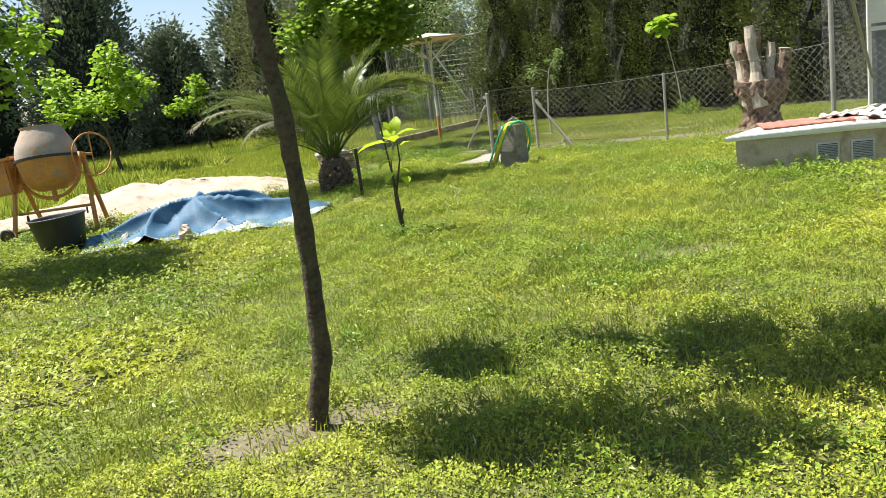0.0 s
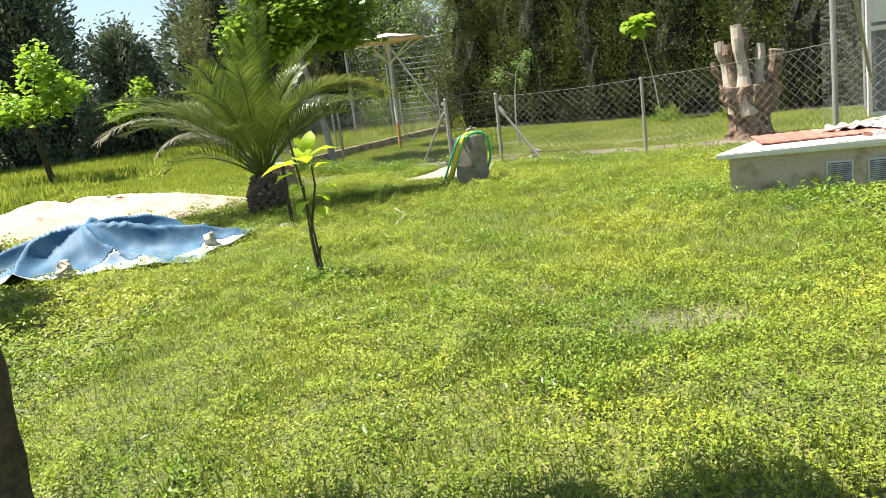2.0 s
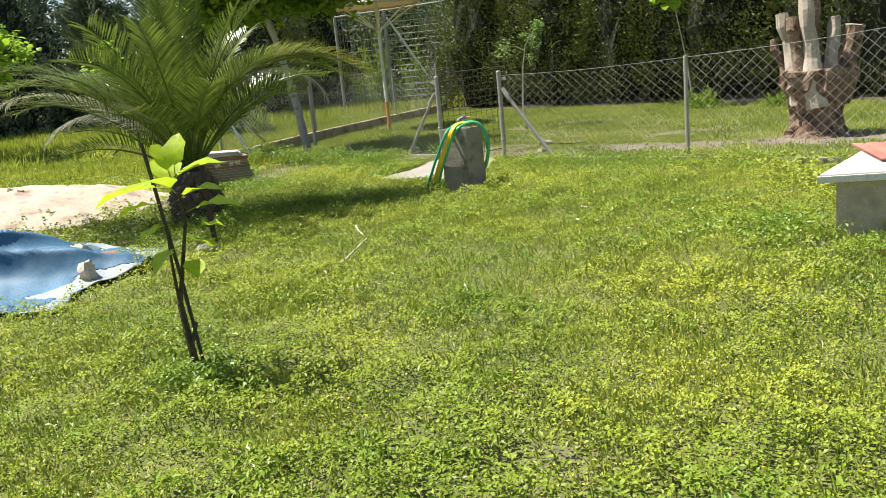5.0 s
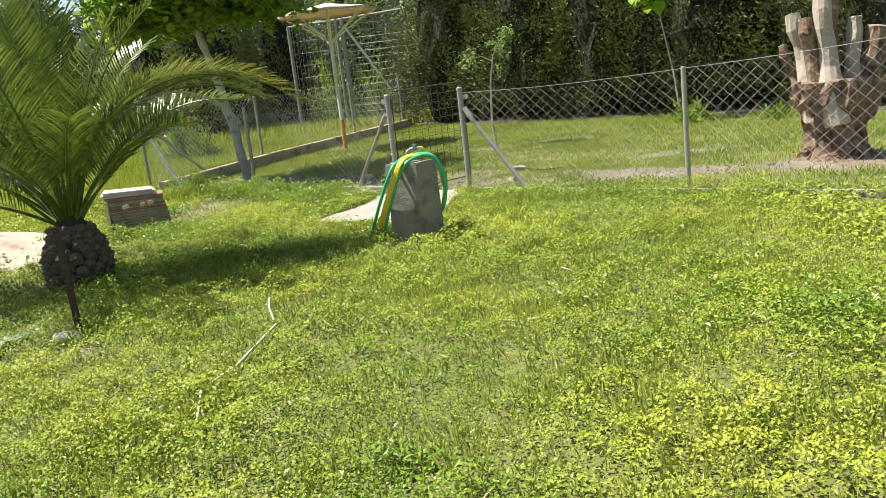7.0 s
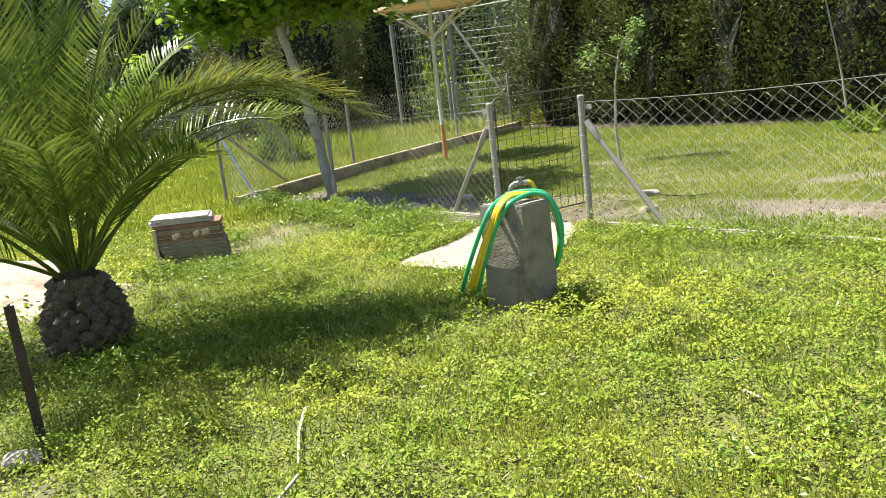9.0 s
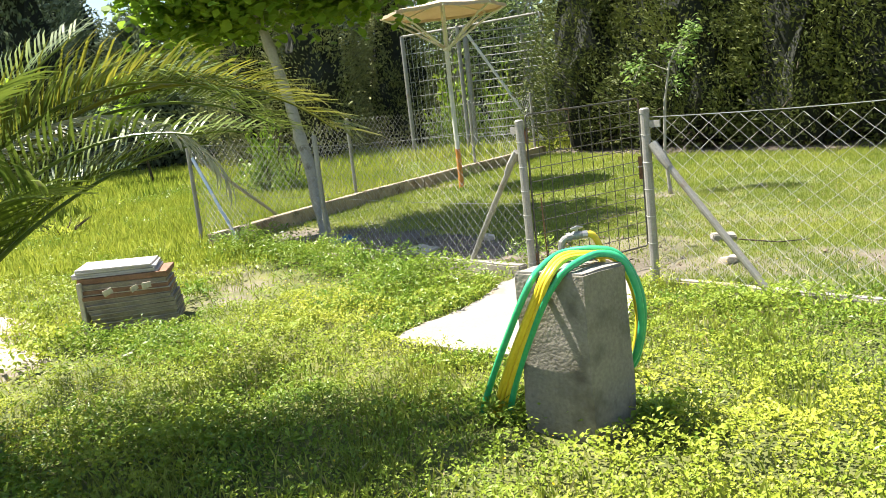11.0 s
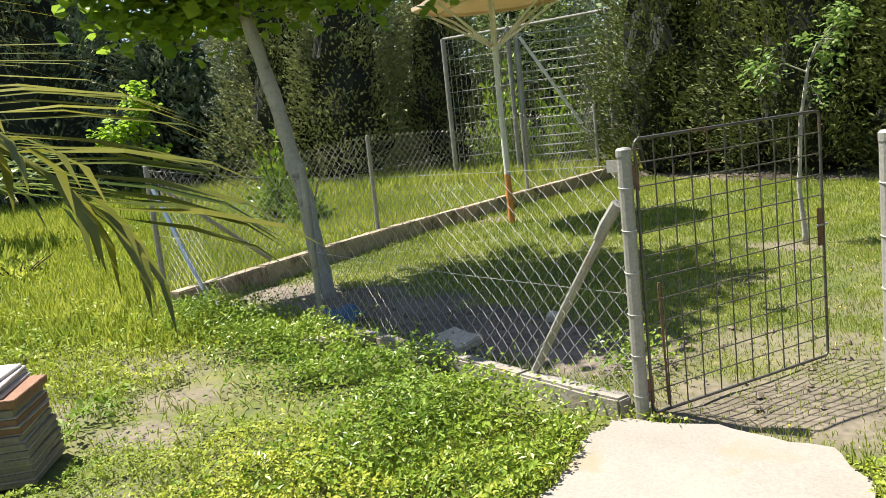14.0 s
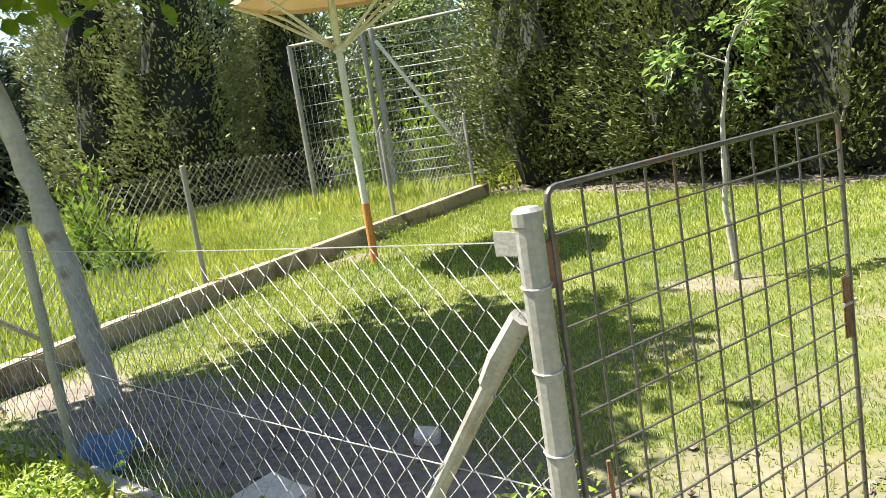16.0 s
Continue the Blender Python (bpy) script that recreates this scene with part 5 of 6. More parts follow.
def kennel():
    """The mesh-sided shed beyond the tank, of which one corner shows."""
    t = thing("mesh_shed", 8.2, 13.2, gz(8, 13), "grey mesh-sided shed with a white framed door", "shed")
    part("wall", box((0.12, 5.0, 3.2), pose(11.0, 14.0, 1.6), 0.01), WALL_GREY, t)
    part("wall", box((2.4, 0.12, 3.2), pose(10.0, 15.4, 1.6), 0.01), WALL_GREY, t)
    for x, z0, z1, w in ((7.72, 0.12, 3.0, 0.07), (8.75, 0.12, 3.0, 0.07)):
        part("door_post", box((w, 0.06, z1 - z0), pose(x, 12.6, (z0 + z1) / 2), 0.006), WHITE_PAINT, t)
    for z in (0.15, 1.6, 2.9):
        part("door_rail", box((0.96, 0.05, 0.08), pose(8.235, 12.6, z), 0.006), WHITE_PAINT, t)
    part("door_panel", box((0.96, 0.02, 1.2), pose(8.235, 12.61, 2.3), 0.002), WHITE_SLAB, t, "white upper door panel")
    part("door_panel", box((0.96, 0.02, 1.4), pose(8.235, 12.61, 0.85), 0.002), WALL_GREY, t, "grey lower door panel")
    part("brace", bar([(6.45, 10.1, 2.3), (7.6, 12.3, 0.9), (8.1, 13.2, 0.3)], 0.03, 8), GALV, t, "leaning galvanised strut")
    i = np.arange(60)
    xs = 6.2 + i * 0.028
    ys = 10.6 + i * 0.034
    lines = np.stack([np.stack([xs + 0.014 * (k % 2), ys + 0.017 * (k % 2), np.full(60, 0.05 + 0.05 * k)], 1) for k in range(56)], 1)
    v, f = wires(lines, 0.0015)
    tagged(array_mesh("mesh_panel", v, f, WIRE, t), kind="stuff")


kennel()


# ---- pruned stump ----
def stump(x, y):
    z = gz(x, y)
    t = thing("tree_stump", x, y, z, "pollarded tree stump with pale sawn limb stubs", "stump")
    bm = bmesh.new()
    rings = []
    for k in range(17):
        u = k / 16
        h = -0.08 + 0.98 * u
        r = 0.40 - 0.12 * math.sin(math.pi * min(u * 1.3, 1)) + 0.06 * u + 0.12 * max(0, 0.16 - u) * 4
        rings.append([bm.verts.new((x + r * (1 + 0.13 * math.sin(5 * a + 2 * u) + 0.09 * math.sin(11 * a + 5 * u)) * math.cos(a), y + r * 0.8 * (1 + 0.13 * math.sin(4 * a + 1)) * math.sin(a), z + h)) for a in (math.tau * q / 36 for q in range(36))])
    for a, b in zip(rings, rings[1:]):
        for q in range(36):
            bm.faces.new((a[q], a[(q + 1) % 36], b[(q + 1) % 36], b[q]))
    bm.faces.new(rings[-1])
    for v in bm.verts:
        p = v.co
        v.co += noise.noise_vector(Vector((p.x * 11, p.y * 11, p.z * 3.5))) * 0.065 + noise.noise_vector(p * 24) * 0.022
    part("bole", bm, STUMP_BARK, t)
    for k, (bx, by, bz, tx, ty, tz, r0, r1) in enumerate(((-0.24, 0.02, 0.55, -0.44, 0.10, 1.69, 0.10, 0.075), (-0.20, -0.05, 0.6, -0.35, -0.02, 1.62, 0.09, 0.07), (-0.08, -0.12, 0.5, -0.20, -0.08, 1.93, 0.12, 0.088), (-0.02, 0.05, 0.6, -0.04, 0.08, 1.87, 0.10, 0.078), (0.12, 0.0, 0.6, 0.22, 0.0, 1.58, 0.10, 0.072), (0.24, 0.0, 0.55, 0.47, -0.05, 1.45, 0.13, 0.125), (0.05, 0.2, 0.6, 0.05, 0.25, 1.3, 0.09, 0.07), (-0.3, 0.1, 0.6, -0.55, 0.15, 1.35, 0.06, 0.04))):
        a, b = Vector((x + bx * 1.05, y + by * 1.05 - 0.06, z + bz * 0.8)), Vector((x + tx, y + ty, tz))
        bm = bmesh.new()
        pts = [a.lerp(b, q / 7) + Vector((0.015 * math.sin(q * 1.7 + k), 0.015 * math.cos(q * 1.3 + k), 0)) for q in range(8)]
        tube(bm, pts, [(r0 + (r1 - r0) * q / 7) * (1.25 if q < 3 else 1.0) + (0.012 if q == 6 else 0) for q in range(8)], 12, cap=False)
        roughen(bm, 0.022, 12, k)
        limb = part("limb_stub", bm, STUMP_WOOD if k % 2 == 0 else STUMP_BARK, t)
        d = (b - pts[-2]).normalized()
        m = Matrix.Translation(b + d * 0.004) @ d.to_track_quat("Z", "Y").to_matrix().to_4x4()
        part("sawn_end", lathe([(0.0, 0.006), (r1 * 0.5, 0.004), (r1 * 1.02, -0.002), (r1 * 1.02, -0.03)], m, 12), CUT_WOOD, limb, "dark sawn end grain")


stump(5.68, 12.5)


# ---- sand heap, tarpaulin, rubble ----
def heap(name, cx, cy, a, b, turn, h, mat, label, category, res=0.08, lumps=0.13, seed=1):
    c, s = math.cos(radians(turn)), math.sin(radians(turn))
    nx, ny = int(2.3 * a / res), int(2.3 * b / res)
    U, V = np.meshgrid(np.linspace(-1.15, 1.15, nx), np.linspace(-1.15, 1.15, ny))
    X, Y = cx + U * a * c - V * b * s, cy + U * a * s + V * b * c
    R = np.sqrt(U * U + V * V) * (1 + 0.10 * np.sin(3 * np.arctan2(V, U) + seed) + 0.06 * np.sin(7 * np.arctan2(V, U)))
    H = h * np.clip(1 - R ** 2, -0.25, 1) ** 1.0
    H = np.where(R < 1, H, -0.25 * h)
    for q in range(len(X)):
        for w in range(len(X[0])):
            p = Vector((X[q, w], Y[q, w], 0))
            H[q, w] += (lumps * noise.noise(p * 1.9) + 0.3 * lumps * noise.noise(p * 6) + 0.12 * lumps * noise.noise(p * 17)) * max(0, min(1, 1.15 - R[q, w]))
    Z = gzn(X, Y) + H
    ids = np.arange(X.size).reshape(X.shape)
    f = np.stack([ids[:-1, :-1], ids[:-1, 1:], ids[1:, 1:], ids[1:, :-1]], -1).reshape(-1, 4)
    verts = np.stack([X - cx, Y - cy, Z - gz(cx, cy)], -1).reshape(-1, 3)
    ob = array_mesh(name, verts, f, mat, smooth=True)
    ob.location = (cx, cy, gz(cx, cy))
    return tagged(ob, label, category)


heap("sand_mound", -6.0, 10.7, 3.1, 1.75, 24, 0.40, SAND, "low spread heap of pale building sand", "sand")


def tarpaulin():
    """A heavy sheet thrown over a heap, folded and weighed down along its rim."""
    cx, cy = -3.28, 7.0
    n = 110
    U, V = np.meshgrid(np.linspace(-1, 1, n), np.linspace(-1, 1, n))
    X = cx + U * 1.40 + 0.12 * V + 0.10 * np.sin(V * 5 + 1) * abs(U)
    Y = cy + V * 1.02 + 0.30 * U + 0.10 * np.sin(U * 6) * abs(V)
    R = np.maximum(abs(U) ** 3, abs(V) ** 3) ** (1 / 3)
    ridge = 0.46 * np.exp(-((U + 0.22) / 0.42) ** 2 - ((V + 0.02) / 0.55) ** 2) + 0.22 * np.exp(-((U - 0.45) / 0.35) ** 2 - ((V - 0.25) / 0.4) ** 2)
    A = np.arctan2(V + 0.05, U + 0.22)
    D = np.sqrt((U + 0.22) ** 2 + (V + 0.02) ** 2)
    fold = 0.23 * (1 - abs(np.sin(A * 3.5 + 0.5 * np.sin(D * 4)))) ** 2.2 * np.clip(D * 2.2, 0, 1) * np.clip(1.5 - D, 0, 1)
    fine_fold = 0.016 * np.sin(A * 9 + D * 6 + 2 * np.sin(U * 3)) * np.clip(D * 2, 0, 1) * np.clip(1.25 - D, 0, 1)
    Z = gzn(X, Y) + 0.02 + ridge + fold + fine_fold
    for q in range(n):
        for w in range(n):
            p = Vector((X[q, w], Y[q, w], 0))
            Z[q, w] += 0.05 * (1 - abs(noise.noise(p * 2.3))) * R[q, w] - 0.03 + 0.02 * noise.noise(p * 6)
    t = thing("tarpaulin", cx, cy, gz(cx, cy), "crumpled blue tarpaulin over a heap, weighed down with stones", "tarpaulin")
    ids = np.arange(n * n).reshape(n, n)
    quads = np.stack([ids[:-1, :-1], ids[:-1, 1:], ids[1:, 1:], ids[1:, :-1]], -1)
    rim = np.zeros((n - 1, n - 1), bool)
    k = np.arange(n - 1)
    edge = (10 + 6 * np.sin(k * 0.11) + 4 * np.sin(k * 0.31)).astype(int)
    for i in range(n - 1):
        rim[: edge[i], i] = True
        rim[n - 1 - edge[(i * 3) % (n - 1)] // 2:, i] = True
        rim[i, n - 1 - edge[(i + 40) % (n - 1)]:] = True
    verts = np.stack([X, Y, Z], -1).reshape(-1, 3)
    for nm, keep, mat, label in (("blue_face", ~rim, TARP, "faded blue woven sheet"), ("turned_rim", rim, TARP_BACK, "grey turned-over rim")):
        ob = array_mesh(nm, verts, quads[keep].reshape(-1, 4), mat, t, True)
        sol = ob.modifiers.new("thickness", "SOLIDIFY")
        sol.thickness = 0.006
        tagged(ob, label)


tarpaulin()


def rubble(x, y, z, r, mat, seed, label, flat=0.6):
    bm = bmesh.new()
    bmesh.ops.create_icosphere(bm, subdivisions=3, radius=r, matrix=Matrix.LocRotScale((x, y, z), Euler((seed, seed * 2, seed)), (1.2, 0.85, flat)))
    roughen(bm, r * 0.35, 2.2 / r, seed)
    roughen(bm, r * 0.10, 7 / r, seed)
    return solo("rubble_stone", bm, mat, label, "stone", group="rubble on and beside the sand", smooth=False)


for k, (x, y, h, r, m) in enumerate(((-2.35, 7.35, 0.10, 0.13, STONE), (-2.15, 7.05, 0.07, 0.12, STONE), (-2.6, 7.75, 0.12, 0.10, STONE), (-3.4, 6.02, 0.06, 0.13, STONE), (-4.4, 6.35, 0.06, 0.09, STONE),
                                    (-5.15, 10.9, 0.33, 0.06, BRICKY), (-5.4, 11.1, 0.34, 0.06, STONE), (-4.6, 11.2, 0.24, 0.06, STONE), (-6.3, 11.0, 0.36, 0.06, STONE), (-5.9, 10.7, 0.37, 0.05, BRICKY))):
    rubble(x, y, gz(x, y) + h, r, m, k + 1.0, "rough lump of pale rubble" if m == STONE else "lump of broken red brick")
bm = box((0.26, 0.12, 0.05), pose(-2.32, 7.62, gz(0, 7.6) + 0.10, 10, 5, 30), 0.006)
solo("board_offcut", bm, TILE_BROWN, "dark wooden offcut lying on the tarpaulin", "board")


# ---- stack of boards ----
def board_stack():
    c, turn = Vector((-2.79, 12.46, 0)), 25.0
    z = gz(c.x, c.y) + 0.01
    rng = random.Random(8)
    layers = []
    for k in range(7):
        layers += [(0.030, TILE_GREY), (0.007, TILE_PALE)]
    layers += [(0.034, TILE_BROWN), (0.008, TILE_PALE), (0.034, TILE_BROWN), (0.008, TILE_PALE), (0.040, TILE_GREY), (0.046, TILE_BROWN)] + [(0.018, TILE_WHITE)] * 4
    for n, (h, mat) in enumerate(layers):
        u = n / (len(layers) - 1)
        w = 0.64 + 0.04 * u if mat is not TILE_WHITE else 0.66 - 0.03 * (n - len(layers) + 4)
        bm = box((w + rng.uniform(-0.012, 0.012), 0.44 + rng.uniform(-0.01, 0.01), h * 0.93), pose(c.x - 0.10 * u + rng.uniform(-0.010, 0.010) - (0.05 if mat is TILE_WHITE else 0), c.y + rng.uniform(-0.012, 0.012), z + h / 2, 0, 2.2 * u, turn + rng.uniform(-2.0, 2.0)), min(0.003, h * 0.2))
        roughen(bm, 0.003, 12, n)
        z += h
        solo("stacked_board", bm, mat, {"grey_brown_board": "grey-brown weathered board in a low stack", "brown_tile": "brown board in a low stack", "pale_thin_board": "thin pale board edge in a low stack", "off_white_tile": "off-white tile on top of the stack"}[mat.name], "board", group="stack of boards and tiles")
    for k in (1, 3, 4):
        w, hgt = rng.uniform(0.05, 0.08), rng.uniform(0.05, 0.08)
        bm = prism([(-w / 2, -0.005), (w / 2, -0.005), (w / 2 + 0.01, 0.005), (-w / 2, 0.006)], lambda x, y: 0.0, lambda x, y: hgt * (0.12 + 15 * abs(x)), 0.0)
        bmesh.ops.transform(bm, matrix=pose(c.x + 0.906 * (0.1 * k - 0.29) + 0.0994, c.y + 0.4226 * (0.1 * k - 0.29) - 0.2130, gz(*c.xy) + 0.33 + rng.uniform(0, 0.05), 0, rng.uniform(150, 210), turn + 4), verts=bm.verts)
        solo("wood_offcut", bm, TWIG, "torn pale flake hanging from the stacked boards", "offcut", group="torn flakes on the stack")
    bm = box((0.42, 0.035, 0.42), pose(-3.13, 12.31, gz(-3, 12.3) + 0.215, 0, 0, turn + 82), 0.004)
    solo("leaning_board", bm, TWIG, "pale board standing against the stack", "board")


board_stack()


# ---- mixer and bucket ----
def mixer():
    t = thing("concrete_mixer", -6.35, 8.0, gz(-6.3, 8), "old orange concrete mixer crusted with cement", "concrete mixer")
    m = pose(-6.38, 8.05, 1.13, -6, -4, 0)
    low = lathe([(0.0, -0.50), (0.20, -0.49), (0.33, -0.42), (0.40, -0.30), (0.455, -0.02), (0.46, 0.0)], m, 32)
    roughen(low, 0.006, 9)
    part("drum_bowl", low, MIXER_ORANGE, t, "orange lower half of the drum", True)
    up = lathe([(0.46, 0.0), (0.45, 0.12), (0.42, 0.24), (0.30, 0.46), (0.29, 0.49), (0.31, 0.50), (0.28, 0.49), (0.27, 0.44), (0.39, 0.22), (0.43, 0.0)], m, 32)
    roughen(up, 0.010, 11)
    part("drum_cone", up, MIXER_CEMENT, t, "cement-crusted upper drum", True)
    part("drum_band", lathe([(0.455, -0.02), (0.485, -0.018), (0.485, 0.018), (0.455, 0.02)], m, 32), BLACK_RUBBER, t)
    pts = [m @ Vector((-0.56, 0, 0.02))] + [m @ Vector((0.52 * math.cos(a), 0, -0.16 + 0.46 * math.sin(a))) for a in (math.pi + math.pi * q / 12 for q in range(13))] + [m @ Vector((0.56, 0, 0.02))]
    part("yoke", bar(pts, 0.028, 8), MIXER_ORANGE, t, "bent tube yoke", True)
    part("yoke_pin", bar([m @ Vector((0, 0, -0.48)), m @ Vector((0, 0, -0.68))], 0.04, 8), MIXER_ORANGE, t)
    c, q = Vector((-5.72, 8.22, 1.12)), pose(0, 0, 0, 90, 0, 62).to_quaternion()
    ring = [c + q @ Vector((0.34 * math.cos(a), 0.34 * math.sin(a), 0)) for a in (math.tau * k / 32 for k in range(33))]
    w = part("tilt_wheel", bar(ring, 0.014, 8), MIXER_ORANGE, t, "thin tubular tilting wheel", True)
    for k in (0, 1):
        a = math.pi / 2 + k * math.pi
        part("spoke", bar([c, c + q @ Vector((0.34 * math.cos(a), 0.34 * math.sin(a), 0))], 0.012, 6), MIXER_ORANGE, w)
    part("wheel_axle", bar([m @ Vector((0.54, 0, 0.0)), c], 0.022, 8), MIXER_ORANGE, t)
    for x, y, tx in ((-5.72, 7.95, -5.86), (-5.95, 8.75, -5.90)):
        part("leg", box((0.06, 0.05, 1.28), pose((x + tx) / 2, (y + 8.2) / 2, 0.53, math.degrees(math.atan2(y - 8.2, 1.25)), -math.degrees(math.atan2(x - tx, 1.25)), 0), 0.006), MIXER_ORANGE, t)
    for x, y, tx in ((-6.93, 7.6, -6.9), (-6.95, 8.5, -6.9)):
        part("leg", box((0.06, 0.05, 1.2), pose((x + tx) / 2, (y + 8.0) / 2, 0.50, math.degrees(math.atan2(y - 8.0, 1.2)), 0, 0), 0.006), MIXER_ORANGE, t)
    part("cross_bar", bar([(-6.92, 7.85, 0.32), (-5.80, 8.05, 0.34)], 0.022, 8), MIXER_ORANGE, t)
    part("motor_box", box((0.42, 0.36, 0.52), pose(-7.12, 7.92, 0.90, 0, -4, 8), 0.03), MIXER_ORANGE, t, "boxy orange motor cover")
    part("motor_lid", box((0.40, 0.38, 0.05), pose(-7.05, 7.92, 1.18, 0, -12, 8), 0.012), MIXER_ORANGE, t)
    part("axle", bar([(-6.95, 7.5, 0.04), (-6.95, 8.6, 0.05)], 0.015, 8), RUST, t)
    for y in (7.5, 8.6):
        wh = part("wheel", lathe([(0.06, -0.03), (0.10, -0.028), (0.115, -0.012), (0.115, 0.012), (0.10, 0.028), (0.06, 0.03), (0.06, -0.03)], pose(-6.95, y, 0.035, 90), 18), BLACK_RUBBER, t, smooth=True)
        part("rim", lathe([(0.0, -0.012), (0.062, -0.012), (0.062, 0.012), (0.0, 0.012)], pose(-6.95, y, 0.035, 90), 12), RUST, wh)


mixer()


def bucket(x, y):
    z = gz(x, y) + 0.005
    t = thing("builders_bucket", x, y, z, "black rubber builder's bucket standing in the grass", "bucket")
    prof = [(0.0, 0.012), (0.25, 0.012), (0.262, 0.0), (0.28, 0.03), (0.36, 0.46), (0.378, 0.47), (0.38, 0.487), (0.36, 0.492), (0.342, 0.475), (0.27, 0.04), (0.0, 0.03)]
    part("tub", lathe(prof, pose(x, y, z, 2, -3, 0), 32), BLACK_RUBBER, t, smooth=True)
    for a in (30, 210):
        d = Vector((math.cos(radians(a)), math.sin(radians(a)), 0))
        s = Vector((-d.y, d.x, 0))
        o = Vector((x, y, z + 0.47)) + d * 0.37
        part("handle", bar([o - s * 0.07, o - s * 0.065 + Vector((0, 0, 0.07)), o + s * 0.065 + Vector((0, 0, 0.07)), o + s * 0.07], 0.012, 8), BLACK_RUBBER, t)


bucket(-5.25, 6.25)

# ---- litter ----
for k, pts in enumerate((((-0.13, 8.5), (-0.05, 8.2), (0.08, 7.85)), ((0.12, 7.75), (0.05, 7.1), (-0.02, 6.7), (0.10, 6.3)), ((1.60, 7.5), (1.72, 7.42), (1.85, 7.44)), ((1.55, 7.66), (1.6, 7.6)), ((1.66, 7.38), (1.70, 7.33)), ((1.70, 0.40), (1.80, 0.30), (1.92, 0.27)), ((2.08, 8.5), (2.14, 8.42)), ((2.0, 7.95), (2.03, 7.85)), ((1.55, 7.75), (1.62, 7.7)), ((1.9, 8.9), (2.1, 8.95)), ((2.05, 13.9), (2.35, 13.75), (2.6, 13.8)))):
    r = 0.009 if k in (0, 1) else 0.007
    path = [(x, y, gz(x, y) + 0.035 + 0.012 * math.sin(7 * x + 5 * y)) for x, y in pts]
    bm = bmesh.new()
    tube(bm, path, [r * (1 - 0.4 * q / len(path)) for q in range(len(path))], 6)
    roughen(bm, 0.004, 30, k)
    solo("dry_twig" if k not in (0, 1) else "dry_branch", bm, TWIG if k < 9 else DARK_RUST, "bleached dry stick lying in the grass" if k < 9 else "dark stick lying in the grass", "twig", group="dry sticks in the grass")
for k, (x, y, sx, sy, turn, mat, nm, label) in enumerate(((-1.9, 14.6, 0.34, 0.22, 20, CONCRETE, "concrete_lump", "broken concrete lump inside the fence"), (-0.9, 14.5, 0.30, 0.24, -35, STONE, "concrete_lump", "flat broken concrete piece inside the fence"), (-2.05, 14.95, 0.5, 0.07, -30, PALE_CONCRETE, "timber_offcut", "pale timber offcut by the fence post"), (1.95, 14.15, 0.2, 0.14, 10, PALE_CONCRETE, "concrete_lump", "pale concrete piece by the gate"), (1.9, 13.25, 0.16, 0.1, 40, STONE, "concrete_lump", "small pale stone by the gate"), (-0.3, 15.0, 0.12, 0.1, 0, STONE, "concrete_lump", "small pale stone by the gate"))):
    bm = box((sx, sy, 0.06), pose(x, y, gz(x, y) + 0.025, 4, 6, turn), 0.01)
    bmesh.ops.subdivide_edges(bm, edges=bm.edges, cuts=1, use_grid_fill=True)
    roughen(bm, 0.02, 9, k)
    solo(nm, bm, mat, label, "rubble")
n = 24
U, V = np.meshgrid(np.linspace(0, 1, n), np.linspace(0, 1, n))
X, Y = -2.3 + 0.42 * U + 0.1 * V, 15.12 - 0.28 * U + 0.3 * V
Z = gzn(X, Y) + 0.05 + 0.05 * np.sin(U * 6 + V * 4) * np.cos(V * 7) + 0.05 * V
ids = np.arange(n * n).reshape(n, n)
scrap = array_mesh("tarpaulin_scrap", np.stack([X + 1.8, Y - 15.0, Z - gz(-1.8, 15)], -1).reshape(-1, 3), np.stack([ids[:-1, :-1], ids[:-1, 1:], ids[1:, 1:], ids[1:, :-1]], -1).reshape(-1, 4), TARP, smooth=True)
scrap.location = (-1.8, 15.0, gz(-1.8, 15))
tagged(scrap, "crumpled blue plastic scrap at the fence foot", "plastic sheet")
scrap.modifiers.new("thickness", "SOLIDIFY").thickness = 0.004


# ---- grass and weeds ----
def inside(px, py, poly):
    hit = np.zeros(len(px), bool)
    for (x0, y0), (x1, y1) in zip(poly, poly[1:] + poly[:1]):
        cross = ((y0 > py) != (y1 > py)) & (px < (x1 - x0) * (py - y0) / (y1 - y0 + 1e-9) + x0)
        hit ^= cross
    return hit


PEN = [CORNER, L1, GL, GR, PR, RR, (14, 3.5), (20, 8), (9, 19), (0.2, 25.2), (-0.7, 24.5), (-2.92, 18.98), (-3.88, 15.75)]
TANK = [(3.74, 6.72), (7.2, 5.94), (7.8, 7.7), (4.6, 8.1)]
STACK = [(-3.1, 11.93), (-2.25, 12.32), (-2.5, 12.85), (-3.3, 12.48)]


def scatter(rng, x0, x1, y0, y1, density, pen=None, thin_by=None):
    n = int((x1 - x0) * (y1 - y0) * density)
    x, y = rng.uniform(x0, x1, n), rng.uniform(y0, y1, n)
    keep = rng.random(n) > bareness(x, y) * 0.97
    keep &= ~inside(x, y, TANK) & ~inside(x, y, SLAB) & ~inside(x, y, STACK)
    keep &= ((x + 2.31) ** 2 + (y - 9.68) ** 2 > 0.09) & ~((abs(x - 0.88) < 0.2) & (abs(y - 10.2) < 0.2))
    keep &= ~(((x + 3.35) / 1.55) ** 2 + ((y - 7.0) / 0.95) ** 2 < 1)
    if pen is not None:
        keep &= inside(x, y, PEN) == pen
    if thin_by is not None:
        keep &= rng.random(n) < thin_by(x, y)
    return x[keep], y[keep]


